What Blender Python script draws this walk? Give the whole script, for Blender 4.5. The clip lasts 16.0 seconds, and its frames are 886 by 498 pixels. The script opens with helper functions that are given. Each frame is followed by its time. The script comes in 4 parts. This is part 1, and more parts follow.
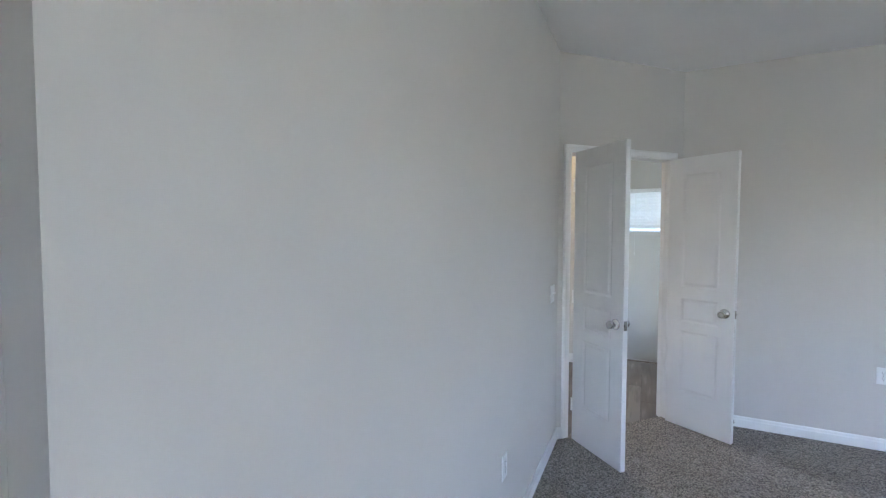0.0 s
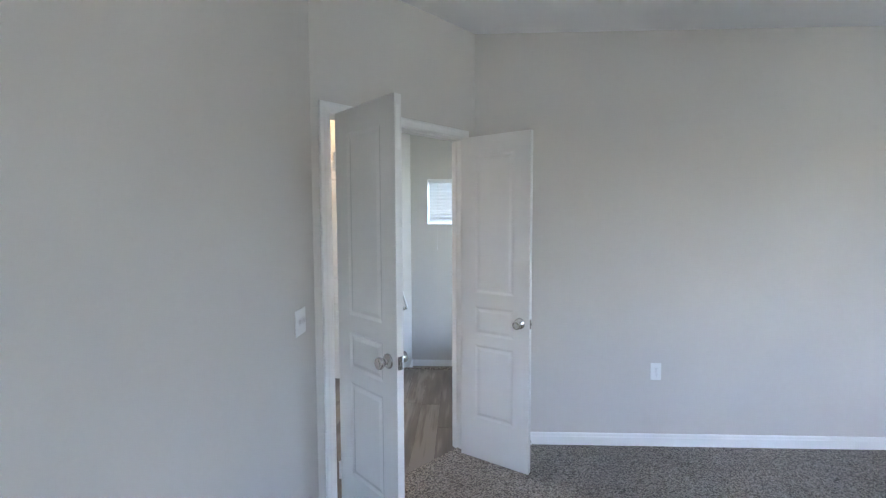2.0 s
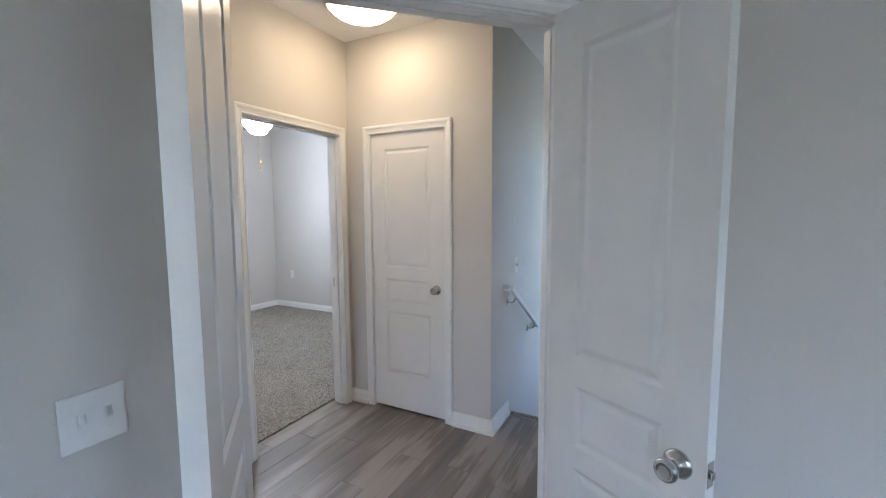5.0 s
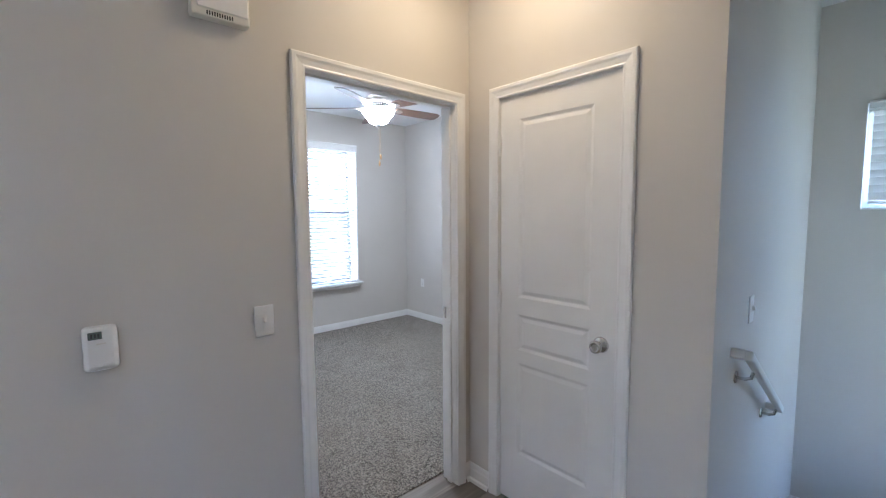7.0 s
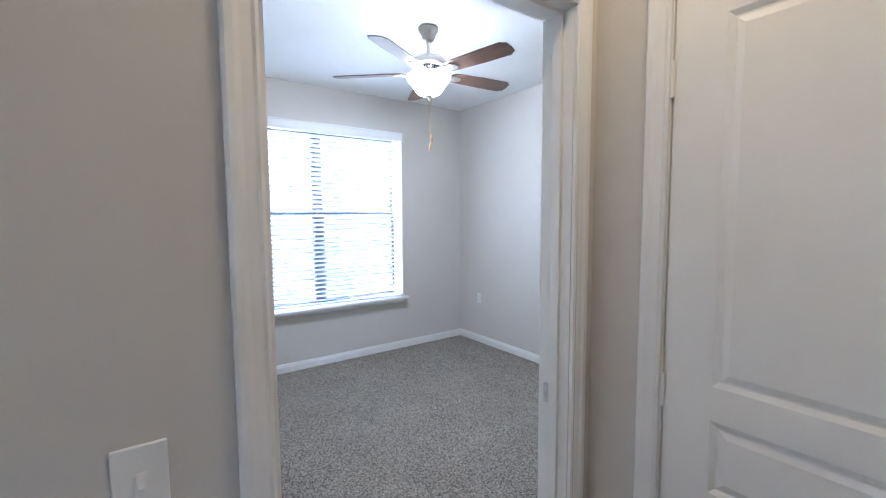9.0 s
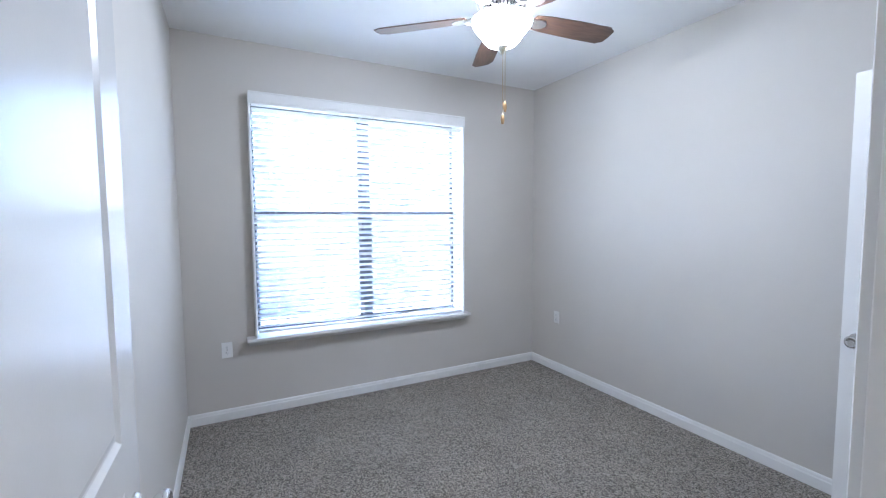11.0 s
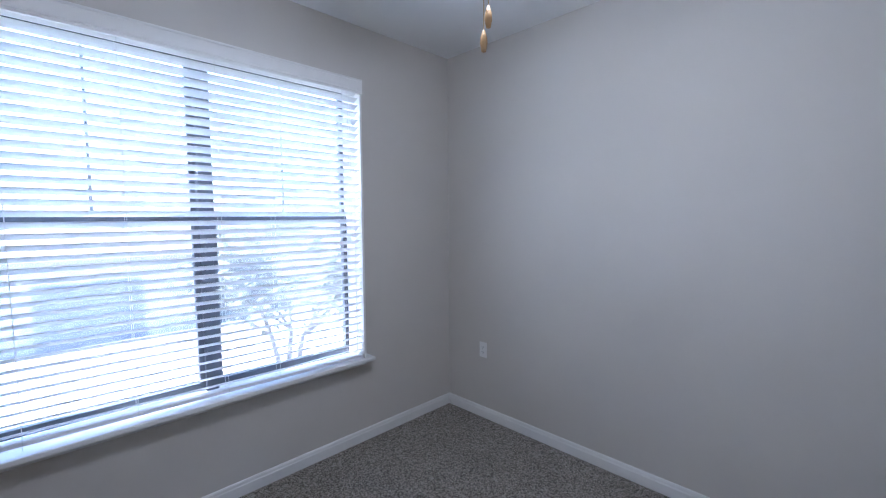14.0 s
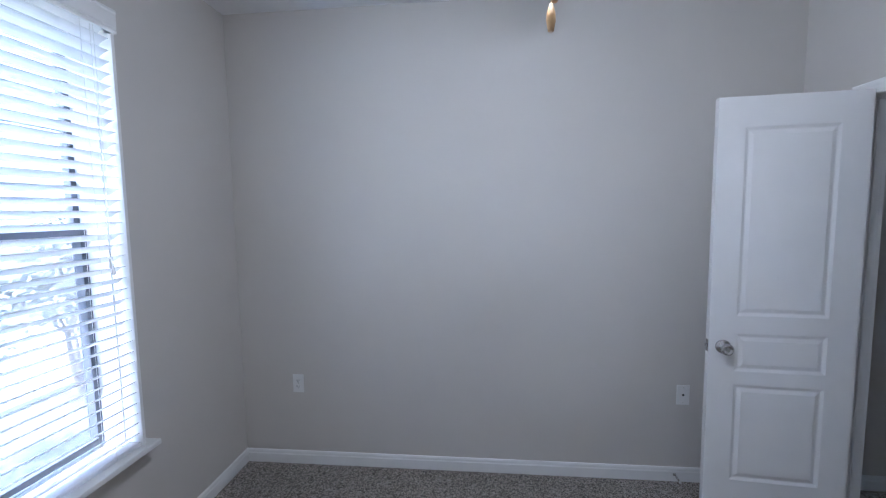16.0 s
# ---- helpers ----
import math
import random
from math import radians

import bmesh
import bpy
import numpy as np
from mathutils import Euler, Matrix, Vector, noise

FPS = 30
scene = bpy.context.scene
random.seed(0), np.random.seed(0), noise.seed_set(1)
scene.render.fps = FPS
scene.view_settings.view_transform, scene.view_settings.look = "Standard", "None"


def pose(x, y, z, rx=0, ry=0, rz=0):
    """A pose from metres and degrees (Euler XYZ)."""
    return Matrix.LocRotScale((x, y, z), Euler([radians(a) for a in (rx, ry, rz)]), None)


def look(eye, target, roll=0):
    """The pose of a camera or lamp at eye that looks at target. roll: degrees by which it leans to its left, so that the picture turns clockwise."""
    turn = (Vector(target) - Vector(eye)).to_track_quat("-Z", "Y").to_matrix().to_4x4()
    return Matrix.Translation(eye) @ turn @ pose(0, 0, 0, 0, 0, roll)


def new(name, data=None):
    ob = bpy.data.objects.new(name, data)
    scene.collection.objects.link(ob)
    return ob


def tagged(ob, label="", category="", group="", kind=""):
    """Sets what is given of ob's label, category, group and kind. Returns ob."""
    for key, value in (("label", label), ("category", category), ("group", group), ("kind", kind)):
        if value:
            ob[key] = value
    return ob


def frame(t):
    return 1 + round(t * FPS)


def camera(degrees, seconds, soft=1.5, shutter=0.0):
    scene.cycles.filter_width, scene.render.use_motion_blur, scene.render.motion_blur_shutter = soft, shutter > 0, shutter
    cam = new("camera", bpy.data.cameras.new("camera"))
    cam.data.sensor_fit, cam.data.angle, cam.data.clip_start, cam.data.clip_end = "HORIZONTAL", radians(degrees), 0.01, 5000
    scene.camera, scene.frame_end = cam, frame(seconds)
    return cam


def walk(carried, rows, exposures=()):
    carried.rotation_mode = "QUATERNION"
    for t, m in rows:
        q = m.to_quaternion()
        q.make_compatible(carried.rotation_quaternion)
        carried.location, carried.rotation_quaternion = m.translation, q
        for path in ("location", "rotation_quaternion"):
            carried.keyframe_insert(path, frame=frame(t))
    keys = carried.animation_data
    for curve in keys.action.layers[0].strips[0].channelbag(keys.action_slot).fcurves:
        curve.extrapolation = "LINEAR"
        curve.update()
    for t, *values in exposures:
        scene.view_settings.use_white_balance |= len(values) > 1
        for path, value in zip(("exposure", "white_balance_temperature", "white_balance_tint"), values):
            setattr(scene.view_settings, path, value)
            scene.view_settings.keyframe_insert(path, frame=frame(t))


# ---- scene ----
cam = camera(93.1, 16.0, soft=1.2)
METRES, EYE, TILT, LEAN, TURN = 8.0, 1.5, 0.0, 0.0, 26.8
PATH = [
    (0, (0.037, 0.138, 1.492), (-0.833, 1.937, 1.41), 0.1),
    (0.5, (-0.002, 0.37, 1.516), (-0.573, 2.286, 1.456), -0.0),
    (1, (0.022, 0.609, 1.521), (-0.285, 2.584, 1.464), 0.0),
    (1.5, (0.064, 0.878, 1.518), (-0.046, 2.874, 1.44), -0.1),
    (2, (0.184, 1.15, 1.514), (0.108, 3.145, 1.393), -0.2),
    (2.5, (0.315, 1.412, 1.515), (0.223, 3.403, 1.346), -0.2),
    (3, (0.428, 1.681, 1.503), (0.264, 3.666, 1.325), -0.2),
    (5.3, (0.494, 2.72, 1.496), (-0.563, 4.408, 1.318), -0.3),
    (5.5, (0.475, 2.83, 1.496), (-0.661, 4.467, 1.321), -0.3),
    (6, (0.345, 3.048, 1.495), (-0.949, 4.564, 1.321), -0.5),
    (6.5, (0.138, 3.256, 1.496), (-1.27, 4.667, 1.326), -0.4),
    (7, (-0.069, 3.456, 1.493), (-1.543, 4.798, 1.326), -0.4),
    (7.5, (-0.279, 3.63, 1.51), (-1.811, 4.906, 1.342), -0.3),
    (8, (-0.49, 3.758, 1.505), (-2.071, 4.972, 1.342), -0.3),
    (8.5, (-0.709, 3.872, 1.504), (-2.314, 5.055, 1.34), -0.3),
    (9, (-0.908, 4.013, 1.491), (-2.527, 5.177, 1.333), -0.4),
    (9.5, (-1.093, 4.146, 1.48), (-2.75, 5.256, 1.325), -0.4),
    (10, (-1.246, 4.235, 1.456), (-2.977, 5.228, 1.314), -0.6),
    (12.3, (-2.033, 4.595, 1.475), (-3.815, 5.493, 1.339), -0.3),
    (12.5, (-2.098, 4.614, 1.479), (-3.844, 5.58, 1.341), -0.4),
    (13, (-2.282, 4.688, 1.49), (-3.937, 5.802, 1.353), -0.6),
    (13.5, (-2.462, 4.733, 1.485), (-4.014, 5.986, 1.351), -0.7),
    (14, (-2.614, 4.8, 1.516), (-4.03, 6.204, 1.369), -0.4),
    (14.5, (-2.813, 4.807, 1.519), (-3.977, 6.427, 1.369), -0.4),
    (15, (-3.006, 4.812, 1.529), (-3.872, 6.608, 1.381), -0.6),
    (15.5, (-3.24, 4.782, 1.541), (-3.781, 6.701, 1.385), -0.6),
    (16, (-3.436, 4.761, 1.58), (-3.636, 6.743, 1.402), -0.8),
]
EXPOSURES = [(0, 5.75, 5450, 12), (1.0, 5.85, 5450, 12), (3, 5.8, 5400, 12), (5.5, 5.5, 5150, 11), (7, 5.4, 5050, 11), (8, 5.4, 5000, 11), (9.5, 5.35, 4950, 11), (10, 5.3, 4950, 11), (12.5, 5.1, 5100, 13), (13, 4.8, 5050, 13), (14, 4.42, 4950, 15), (16, 4.5, 4950, 14)]
walk(cam, [(t, look(eye, target, roll)) for t, eye, target, roll in PATH], EXPOSURES)

# ---- world, sun, exposure ----
world = bpy.data.worlds.new("sky")
scene.world = world
world.use_nodes = True
wn, wl = world.node_tree.nodes, world.node_tree.links
sky = wn.new("ShaderNodeTexSky")
sky.sky_type, sky.sun_disc = "NISHITA", False
sky.sun_elevation, sky.sun_rotation = radians(62), radians(190)
sky.air_density, sky.dust_density, sky.ozone_density = 1.0, 3.8, 1.0
wl.new(sky.outputs[0], wn["Background"].inputs[0])
wn["Background"].inputs[1].default_value = 0.105
sun = new("sun", bpy.data.lights.new("sun", "SUN"))
sun.data.energy, sun.data.angle, sun.data.color = 2.0, radians(0.6), (1, 0.975, 0.94)
sun.matrix_world = look((30 * math.sin(radians(190)), 30 * math.cos(radians(190)), 56.4), (0, 0, 0))


# ---- materials ----
def mat(name, color, rough=0.5, metal=0.0, var=0.0, scale=6.0, bump=0.0, bscale=300.0, spec=0.5, per_object=0.0, stretch=(1, 1, 1)):
    """A surface with broad tone changes (var at scale) and fine relief (bump at bscale)."""
    m = bpy.data.materials.new(name)
    m.use_nodes = True
    nt = m.node_tree
    bs = nt.nodes["Principled BSDF"]
    bs.inputs["Roughness"].default_value, bs.inputs["Metallic"].default_value = rough, metal
    bs.inputs["Specular IOR Level"].default_value = spec
    bs.inputs["Base Color"].default_value = (*color, 1)
    co = nt.nodes.new("ShaderNodeTexCoord")
    mp = nt.nodes.new("ShaderNodeMapping")
    mp.inputs["Scale"].default_value = stretch
    nt.links.new(co.outputs["Object"], mp.inputs[0])
    if var or per_object:
        nz = nt.nodes.new("ShaderNodeTexNoise")
        nz.inputs["Scale"].default_value, nz.inputs["Detail"].default_value = scale, 4
        nt.links.new(mp.outputs[0], nz.inputs["Vector"])
        rg = nt.nodes.new("ShaderNodeMapRange")
        rg.inputs["From Min"].default_value, rg.inputs["From Max"].default_value = 0.3, 0.7
        rg.inputs["To Min"].default_value, rg.inputs["To Max"].default_value = 1 - var, 1 + var
        nt.links.new(nz.outputs[0], rg.inputs[0])
        out = rg.outputs[0]
        if per_object:
            oi = nt.nodes.new("ShaderNodeObjectInfo")
            r2 = nt.nodes.new("ShaderNodeMapRange")
            r2.inputs["To Min"].default_value, r2.inputs["To Max"].default_value = 1 - per_object, 1 + per_object
            nt.links.new(oi.outputs["Random"], r2.inputs[0])
            mu = nt.nodes.new("ShaderNodeMath")
            mu.operation = "MULTIPLY"
            nt.links.new(out, mu.inputs[0]), nt.links.new(r2.outputs[0], mu.inputs[1])
            out = mu.outputs[0]
        vm = nt.nodes.new("ShaderNodeVectorMath")
        vm.operation = "SCALE"
        vm.inputs[0].default_value = color
        nt.links.new(out, vm.inputs["Scale"])
        nt.links.new(vm.outputs[0], bs.inputs["Base Color"])
    if bump:
        nb = nt.nodes.new("ShaderNodeTexNoise")
        nb.inputs["Scale"].default_value, nb.inputs["Detail"].default_value = bscale, 3
        nt.links.new(mp.outputs[0], nb.inputs["Vector"])
        bp = nt.nodes.new("ShaderNodeBump")
        bp.inputs["Strength"].default_value, bp.inputs["Distance"].default_value = bump, 0.002
        nt.links.new(nb.outputs[0], bp.inputs["Height"])
        nt.links.new(bp.outputs[0], bs.inputs["Normal"])
    return m


def glow(name, color, strength):
    m = bpy.data.materials.new(name)
    m.use_nodes = True
    bs = m.node_tree.nodes["Principled BSDF"]
    bs.inputs["Base Color"].default_value = (0.9, 0.88, 0.84, 1)
    bs.inputs["Roughness"].default_value = 0.25
    bs.inputs["Emission Color"].default_value = (*color, 1)
    bs.inputs["Emission Strength"].default_value = strength
    return m


def carpet_mat(name):
    """Looped pile: pale and dark yarn flecks, tuft relief and faint broad shading from footsteps."""
    m = bpy.data.materials.new(name)
    m.use_nodes = True
    nt = m.node_tree
    n, l = nt.nodes, nt.links
    bs = n["Principled BSDF"]
    bs.inputs["Roughness"].default_value, bs.inputs["Specular IOR Level"].default_value = 0.95, 0.1
    bs.inputs["Sheen Weight"].default_value = 0.15
    co = n.new("ShaderNodeTexCoord")
    vo = n.new("ShaderNodeTexVoronoi")
    vo.inputs["Scale"].default_value = 175
    nf = n.new("ShaderNodeTexNoise")
    nf.inputs["Scale"].default_value, nf.inputs["Detail"].default_value = 260, 2
    nb = n.new("ShaderNodeTexNoise")
    nb.inputs["Scale"].default_value, nb.inputs["Detail"].default_value = 3.5, 3
    for k in (vo, nf, nb):
        l.new(co.outputs["Object"], k.inputs["Vector"])
    sep = n.new("ShaderNodeSeparateColor")
    l.new(vo.outputs["Color"], sep.inputs[0])
    ramp = n.new("ShaderNodeValToRGB")
    e = ramp.color_ramp.elements
    e[0].position, e[0].color = 0.0, (0.055, 0.047, 0.037, 1)
    e[1].position, e[1].color = 1.0, (0.52, 0.465, 0.39, 1)
    k = e.new(0.30)
    k.color = (0.145, 0.127, 0.102, 1)
    k = e.new(0.46)
    k.color = (0.27, 0.238, 0.195, 1)
    mixv = n.new("ShaderNodeMath")
    mixv.operation = "MULTIPLY_ADD"
    mixv.inputs[1].default_value, mixv.inputs[2].default_value = 0.95, -0.04
    l.new(sep.outputs[0], mixv.inputs[0])
    add = n.new("ShaderNodeMath")
    add.operation = "MULTIPLY_ADD"
    add.inputs[1].default_value = 0.14
    l.new(nf.outputs[0], add.inputs[0]), l.new(mixv.outputs[0], add.inputs[2])
    l.new(add.outputs[0], ramp.inputs[0])
    rg = n.new("ShaderNodeMapRange")
    rg.inputs["From Min"].default_value, rg.inputs["From Max"].default_value = 0.3, 0.7
    rg.inputs["To Min"].default_value, rg.inputs["To Max"].default_value = 0.86, 1.02
    l.new(nb.outputs[0], rg.inputs[0])
    vm = n.new("ShaderNodeVectorMath")
    vm.operation = "SCALE"
    l.new(ramp.outputs[0], vm.inputs[0]), l.new(rg.outputs[0], vm.inputs["Scale"])
    l.new(vm.outputs[0], bs.inputs["Base Color"])
    bp = n.new("ShaderNodeBump")
    bp.inputs["Strength"].default_value, bp.inputs["Distance"].default_value = 0.9, 0.006
    bp.invert = True
    l.new(vo.outputs["Distance"], bp.inputs["Height"])
    l.new(bp.outputs[0], bs.inputs["Normal"])
    return m


def plank_mat(name):
    """Grey-brown printed oak: long grain, short strips of differing tone, one tone a plank."""
    m = bpy.data.materials.new(name)
    m.use_nodes = True
    nt = m.node_tree
    n, l = nt.nodes, nt.links
    bs = n["Principled BSDF"]
    bs.inputs["Roughness"].default_value = 0.38
    co = n.new("ShaderNodeTexCoord")
    oi = n.new("ShaderNodeObjectInfo")
    off = n.new("ShaderNodeVectorMath")
    off.operation = "SCALE"
    off.inputs[0].default_value = (17.3, 41.7, 9.1)
    l.new(oi.outputs["Random"], off.inputs["Scale"])
    ad = n.new("ShaderNodeVectorMath")
    l.new(co.outputs["Object"], ad.inputs[0]), l.new(off.outputs[0], ad.inputs[1])
    m1 = n.new("ShaderNodeMapping")
    m1.inputs["Scale"].default_value = (60, 2.2, 1)
    m2 = n.new("ShaderNodeMapping")
    m2.inputs["Scale"].default_value = (11, 1.6, 1)
    n1, n2 = n.new("ShaderNodeTexNoise"), n.new("ShaderNodeTexNoise")
    for mp, nz, d in ((m1, n1, 6), (m2, n2, 2)):
        l.new(ad.outputs[0], mp.inputs[0])
        l.new(mp.outputs[0], nz.inputs["Vector"])
        nz.inputs["Scale"].default_value, nz.inputs["Detail"].default_value = 1.0, d
    a = n.new("ShaderNodeMath")
    a.operation = "MULTIPLY_ADD"
    a.inputs[1].default_value = 0.45
    l.new(n1.outputs[0], a.inputs[0]), l.new(n2.outputs[0], a.inputs[2])
    b = n.new("ShaderNodeMath")
    b.operation = "MULTIPLY_ADD"
    b.inputs[1].default_value = 0.30
    l.new(oi.outputs["Random"], b.inputs[0]), l.new(a.outputs[0], b.inputs[2])
    ramp = n.new("ShaderNodeValToRGB")
    e = ramp.color_ramp.elements
    e[0].position, e[0].color = 0.52, (0.105, 0.088, 0.070, 1)
    e[1].position, e[1].color = 1.20, (0.27, 0.238, 0.198, 1)
    k = e.new(0.86)
    k.color = (0.172, 0.147, 0.120, 1)
    e[2].position = 1.0
    l.new(b.outputs[0], ramp.inputs[0])
    l.new(ramp.outputs[0], bs.inputs["Base Color"])
    bp = n.new("ShaderNodeBump")
    bp.inputs["Strength"].default_value, bp.inputs["Distance"].default_value = 0.25, 0.001
    l.new(n1.outputs[0], bp.inputs["Height"])
    l.new(bp.outputs[0], bs.inputs["Normal"])
    return m


def slat_mat(name, through_light):
    """White vinyl that lets a little daylight through."""
    m = mat(name, (0.88, 0.87, 0.86), 0.4)
    nt = m.node_tree
    tr = nt.nodes.new("ShaderNodeBsdfTranslucent")
    tr.inputs[0].default_value = (0.95, 0.93, 0.91, 1)
    mx = nt.nodes.new("ShaderNodeMixShader")
    mx.inputs[0].default_value = through_light
    nt.links.new(nt.nodes["Principled BSDF"].outputs[0], mx.inputs[1])
    nt.links.new(tr.outputs[0], mx.inputs[2])
    nt.links.new(mx.outputs[0], nt.nodes["Material Output"].inputs[0])
    return m


def net_mat(name):
    """Woven grey screen cloth, too fine to see its threads: part open, part grey thread."""
    m = mat(name, (0.34, 0.33, 0.38), 0.7)
    nt = m.node_tree
    tr, mx = nt.nodes.new("ShaderNodeBsdfTransparent"), nt.nodes.new("ShaderNodeMixShader")
    mx.inputs[0].default_value = 0.48
    nt.links.new(tr.outputs[0], mx.inputs[1])
    nt.links.new(nt.nodes["Principled BSDF"].outputs[0], mx.inputs[2])
    nt.links.new(mx.outputs[0], nt.nodes["Material Output"].inputs[0])
    return m


def glass_mat(name):
    m = bpy.data.materials.new(name)
    m.use_nodes = True
    nt = m.node_tree
    tr, gl, mx, fr = (nt.nodes.new(k) for k in ("ShaderNodeBsdfTransparent", "ShaderNodeBsdfGlossy", "ShaderNodeMixShader", "ShaderNodeFresnel"))
    tr.inputs[0].default_value = (0.93, 0.95, 0.95, 1)
    gl.inputs["Roughness"].default_value = 0.02
    nt.links.new(fr.outputs[0], mx.inputs[0])
    nt.links.new(tr.outputs[0], mx.inputs[1]), nt.links.new(gl.outputs[0], mx.inputs[2])
    nt.links.new(mx.outputs[0], nt.nodes["Material Output"].inputs[0])
    return m


PAINT = mat("greige wall paint", (0.605, 0.572, 0.520), 0.62, var=0.025, scale=1.3, bump=0.10, bscale=160, spec=0.3)
CEIL = mat("ceiling paint", (0.84, 0.835, 0.82), 0.85, var=0.02, scale=2, bump=0.25, bscale=90, spec=0.2)
TRIM = mat("white trim enamel", (0.80, 0.79, 0.76), 0.3, var=0.02, scale=9, bump=0.05, bscale=60)
DOORW = mat("white door enamel", (0.80, 0.785, 0.75), 0.24, var=0.02, scale=5, bump=0.04, bscale=220)
PLASTIC = mat("white plastic", (0.80, 0.79, 0.76), 0.35, var=0.01)
BEIGEP = mat("ivory plastic", (0.70, 0.67, 0.60), 0.4, var=0.02)
SLOT = mat("dark slot", (0.02, 0.02, 0.02), 0.6)
NICKEL = mat("satin nickel", (0.58, 0.57, 0.55), 0.18, metal=1.0, var=0.05, scale=30, bump=0.04, bscale=400)
BRUSH = mat("brushed nickel", (0.60, 0.57, 0.52), 0.33, metal=1.0, var=0.06, scale=40)
BRASS = mat("dull brass", (0.55, 0.40, 0.20), 0.35, metal=1.0)
WALNUT = mat("walnut veneer", (0.105, 0.058, 0.036), 0.32, var=0.35, scale=5, stretch=(2, 14, 14))
BRONZE = mat("bronze window frame", (0.10, 0.105, 0.12), 0.45, var=0.05)
GRILLE = mat("pale window grille", (0.35, 0.37, 0.40), 0.5)
OAKPULL = mat("pale wood pull", (0.55, 0.34, 0.14), 0.45, var=0.15, scale=40)
NET = net_mat("grey insect screen")
CARPET = carpet_mat("fleck carpet")
PLANK = plank_mat("grey oak vinyl")
SLAT = slat_mat("white blind vinyl", 0.25)
DENSE = slat_mat("dense white blind vinyl", 0.0)
GLASS = glass_mat("window glass")
CORD = mat("white cord", (0.75, 0.74, 0.70), 0.8)
GREYP = mat("grey display", (0.12, 0.14, 0.12), 0.25)
RAILW = mat("white rail paint", (0.70, 0.69, 0.66), 0.35, var=0.03)
BOWL = glow("lit frosted glass", (1.0, 0.95, 0.90), 3.3)
DOME = glow("lit dome glass", (1.0, 0.70, 0.38), 0.60)


# ---- mesh helpers ----
def mesh_of(bm, name, material, smooth=False):
    bmesh.ops.recalc_face_normals(bm, faces=bm.faces)
    me = bpy.data.meshes.new(name)
    bm.to_mesh(me)
    bm.free()
    if smooth:
        for p in me.polygons:
            p.use_smooth = True
    me.materials.append(material)
    return me


def part(name, bm, material, parent=None, label="", smooth=False, m=None):
    ob = new(name, mesh_of(bm, name, material, smooth))
    if parent is not None:
        ob.parent = parent
    if m is not None:
        ob.matrix_basis = m
    return tagged(ob, label)


def empty(name, m=None):
    ob = new(name)
    ob.empty_display_size = 0.05
    if m is not None:
        ob.matrix_basis = m
    return ob


def box(bm, lo, hi, bevel=0.0, m=None, seg=2):
    lo, hi = Vector(lo), Vector(hi)
    made = bmesh.ops.create_cube(bm, size=1.0, matrix=Matrix.Translation((lo + hi) / 2) @ Matrix.Diagonal((*(hi - lo), 1)))
    vs = made["verts"]
    if bevel:
        es = list({e for v in vs for e in v.link_edges})
        out = bmesh.ops.bevel(bm, geom=es, offset=bevel, segments=seg, affect="EDGES", profile=0.5)
        vs = list({v for f in out["faces"] for v in f.verts} | {v for v in vs if v.is_valid})
    if m is not None:
        bmesh.ops.transform(bm, matrix=m, verts=vs)
    return vs


def boxed(lo, hi, bevel=0.0, m=None):
    bm = bmesh.new()
    box(bm, lo, hi, bevel, m)
    return bm


def lathe(profile, seg=32, m=None):
    """A turned shape about z; profile: (radius, height) from one end to the other."""
    bm = bmesh.new()
    rings = []
    for r, z in profile:
        if r < 1e-5:
            rings.append([bm.verts.new((0, 0, z))])
        else:
            rings.append([bm.verts.new((r * math.cos(2 * math.pi * k / seg), r * math.sin(2 * math.pi * k / seg), z)) for k in range(seg)])
    for a, b in zip(rings, rings[1:]):
        for k in range(seg):
            j = (k + 1) % seg
            f = [a[k % len(a)], a[j % len(a)], b[j % len(b)], b[k % len(b)]]
            f = list(dict.fromkeys(f))
            if len(f) > 2:
                bm.faces.new(f)
    if m is not None:
        bmesh.ops.transform(bm, matrix=m, verts=bm.verts)
    return bm


def tube(points, r, seg=8):
    """A round bar along a line of points."""
    bm = bmesh.new()
    pts = [Vector(p) for p in points]
    rings = []
    for i, p in enumerate(pts):
        d = (pts[min(i + 1, len(pts) - 1)] - pts[max(i - 1, 0)]).normalized()
        a = d.orthogonal().normalized() if i == 0 else (a - d * a.dot(d)).normalized()
        b = d.cross(a)
        rings.append([bm.verts.new(p + r * (math.cos(2 * math.pi * k / seg) * a + math.sin(2 * math.pi * k / seg) * b)) for k in range(seg)])
    for a_, b_ in zip(rings, rings[1:]):
        for k in range(seg):
            bm.faces.new([a_[k], a_[(k + 1) % seg], b_[(k + 1) % seg], b_[k]])
    bm.faces.new(rings[0]), bm.faces.new(rings[-1])
    return bm


def prism(bm, pts, z0, z1):
    lo = [bm.verts.new((x, y, z0)) for x, y in pts]
    hi = [bm.verts.new((x, y, z1)) for x, y in pts]
    bm.faces.new(lo), bm.faces.new(hi)
    for k in range(len(pts)):
        j = (k + 1) % len(pts)
        bm.faces.new([lo[k], lo[j], hi[j], hi[k]])


def along(x0, y0, x1, y1):
    """Local frame of a wall: s along it, t into it (to the left of the way), z up."""
    d = Vector((x1 - x0, y1 - y0, 0))
    return Matrix.Translation((x0, y0, 0)) @ Matrix.Rotation(math.atan2(d.y, d.x), 4, "Z"), d.length


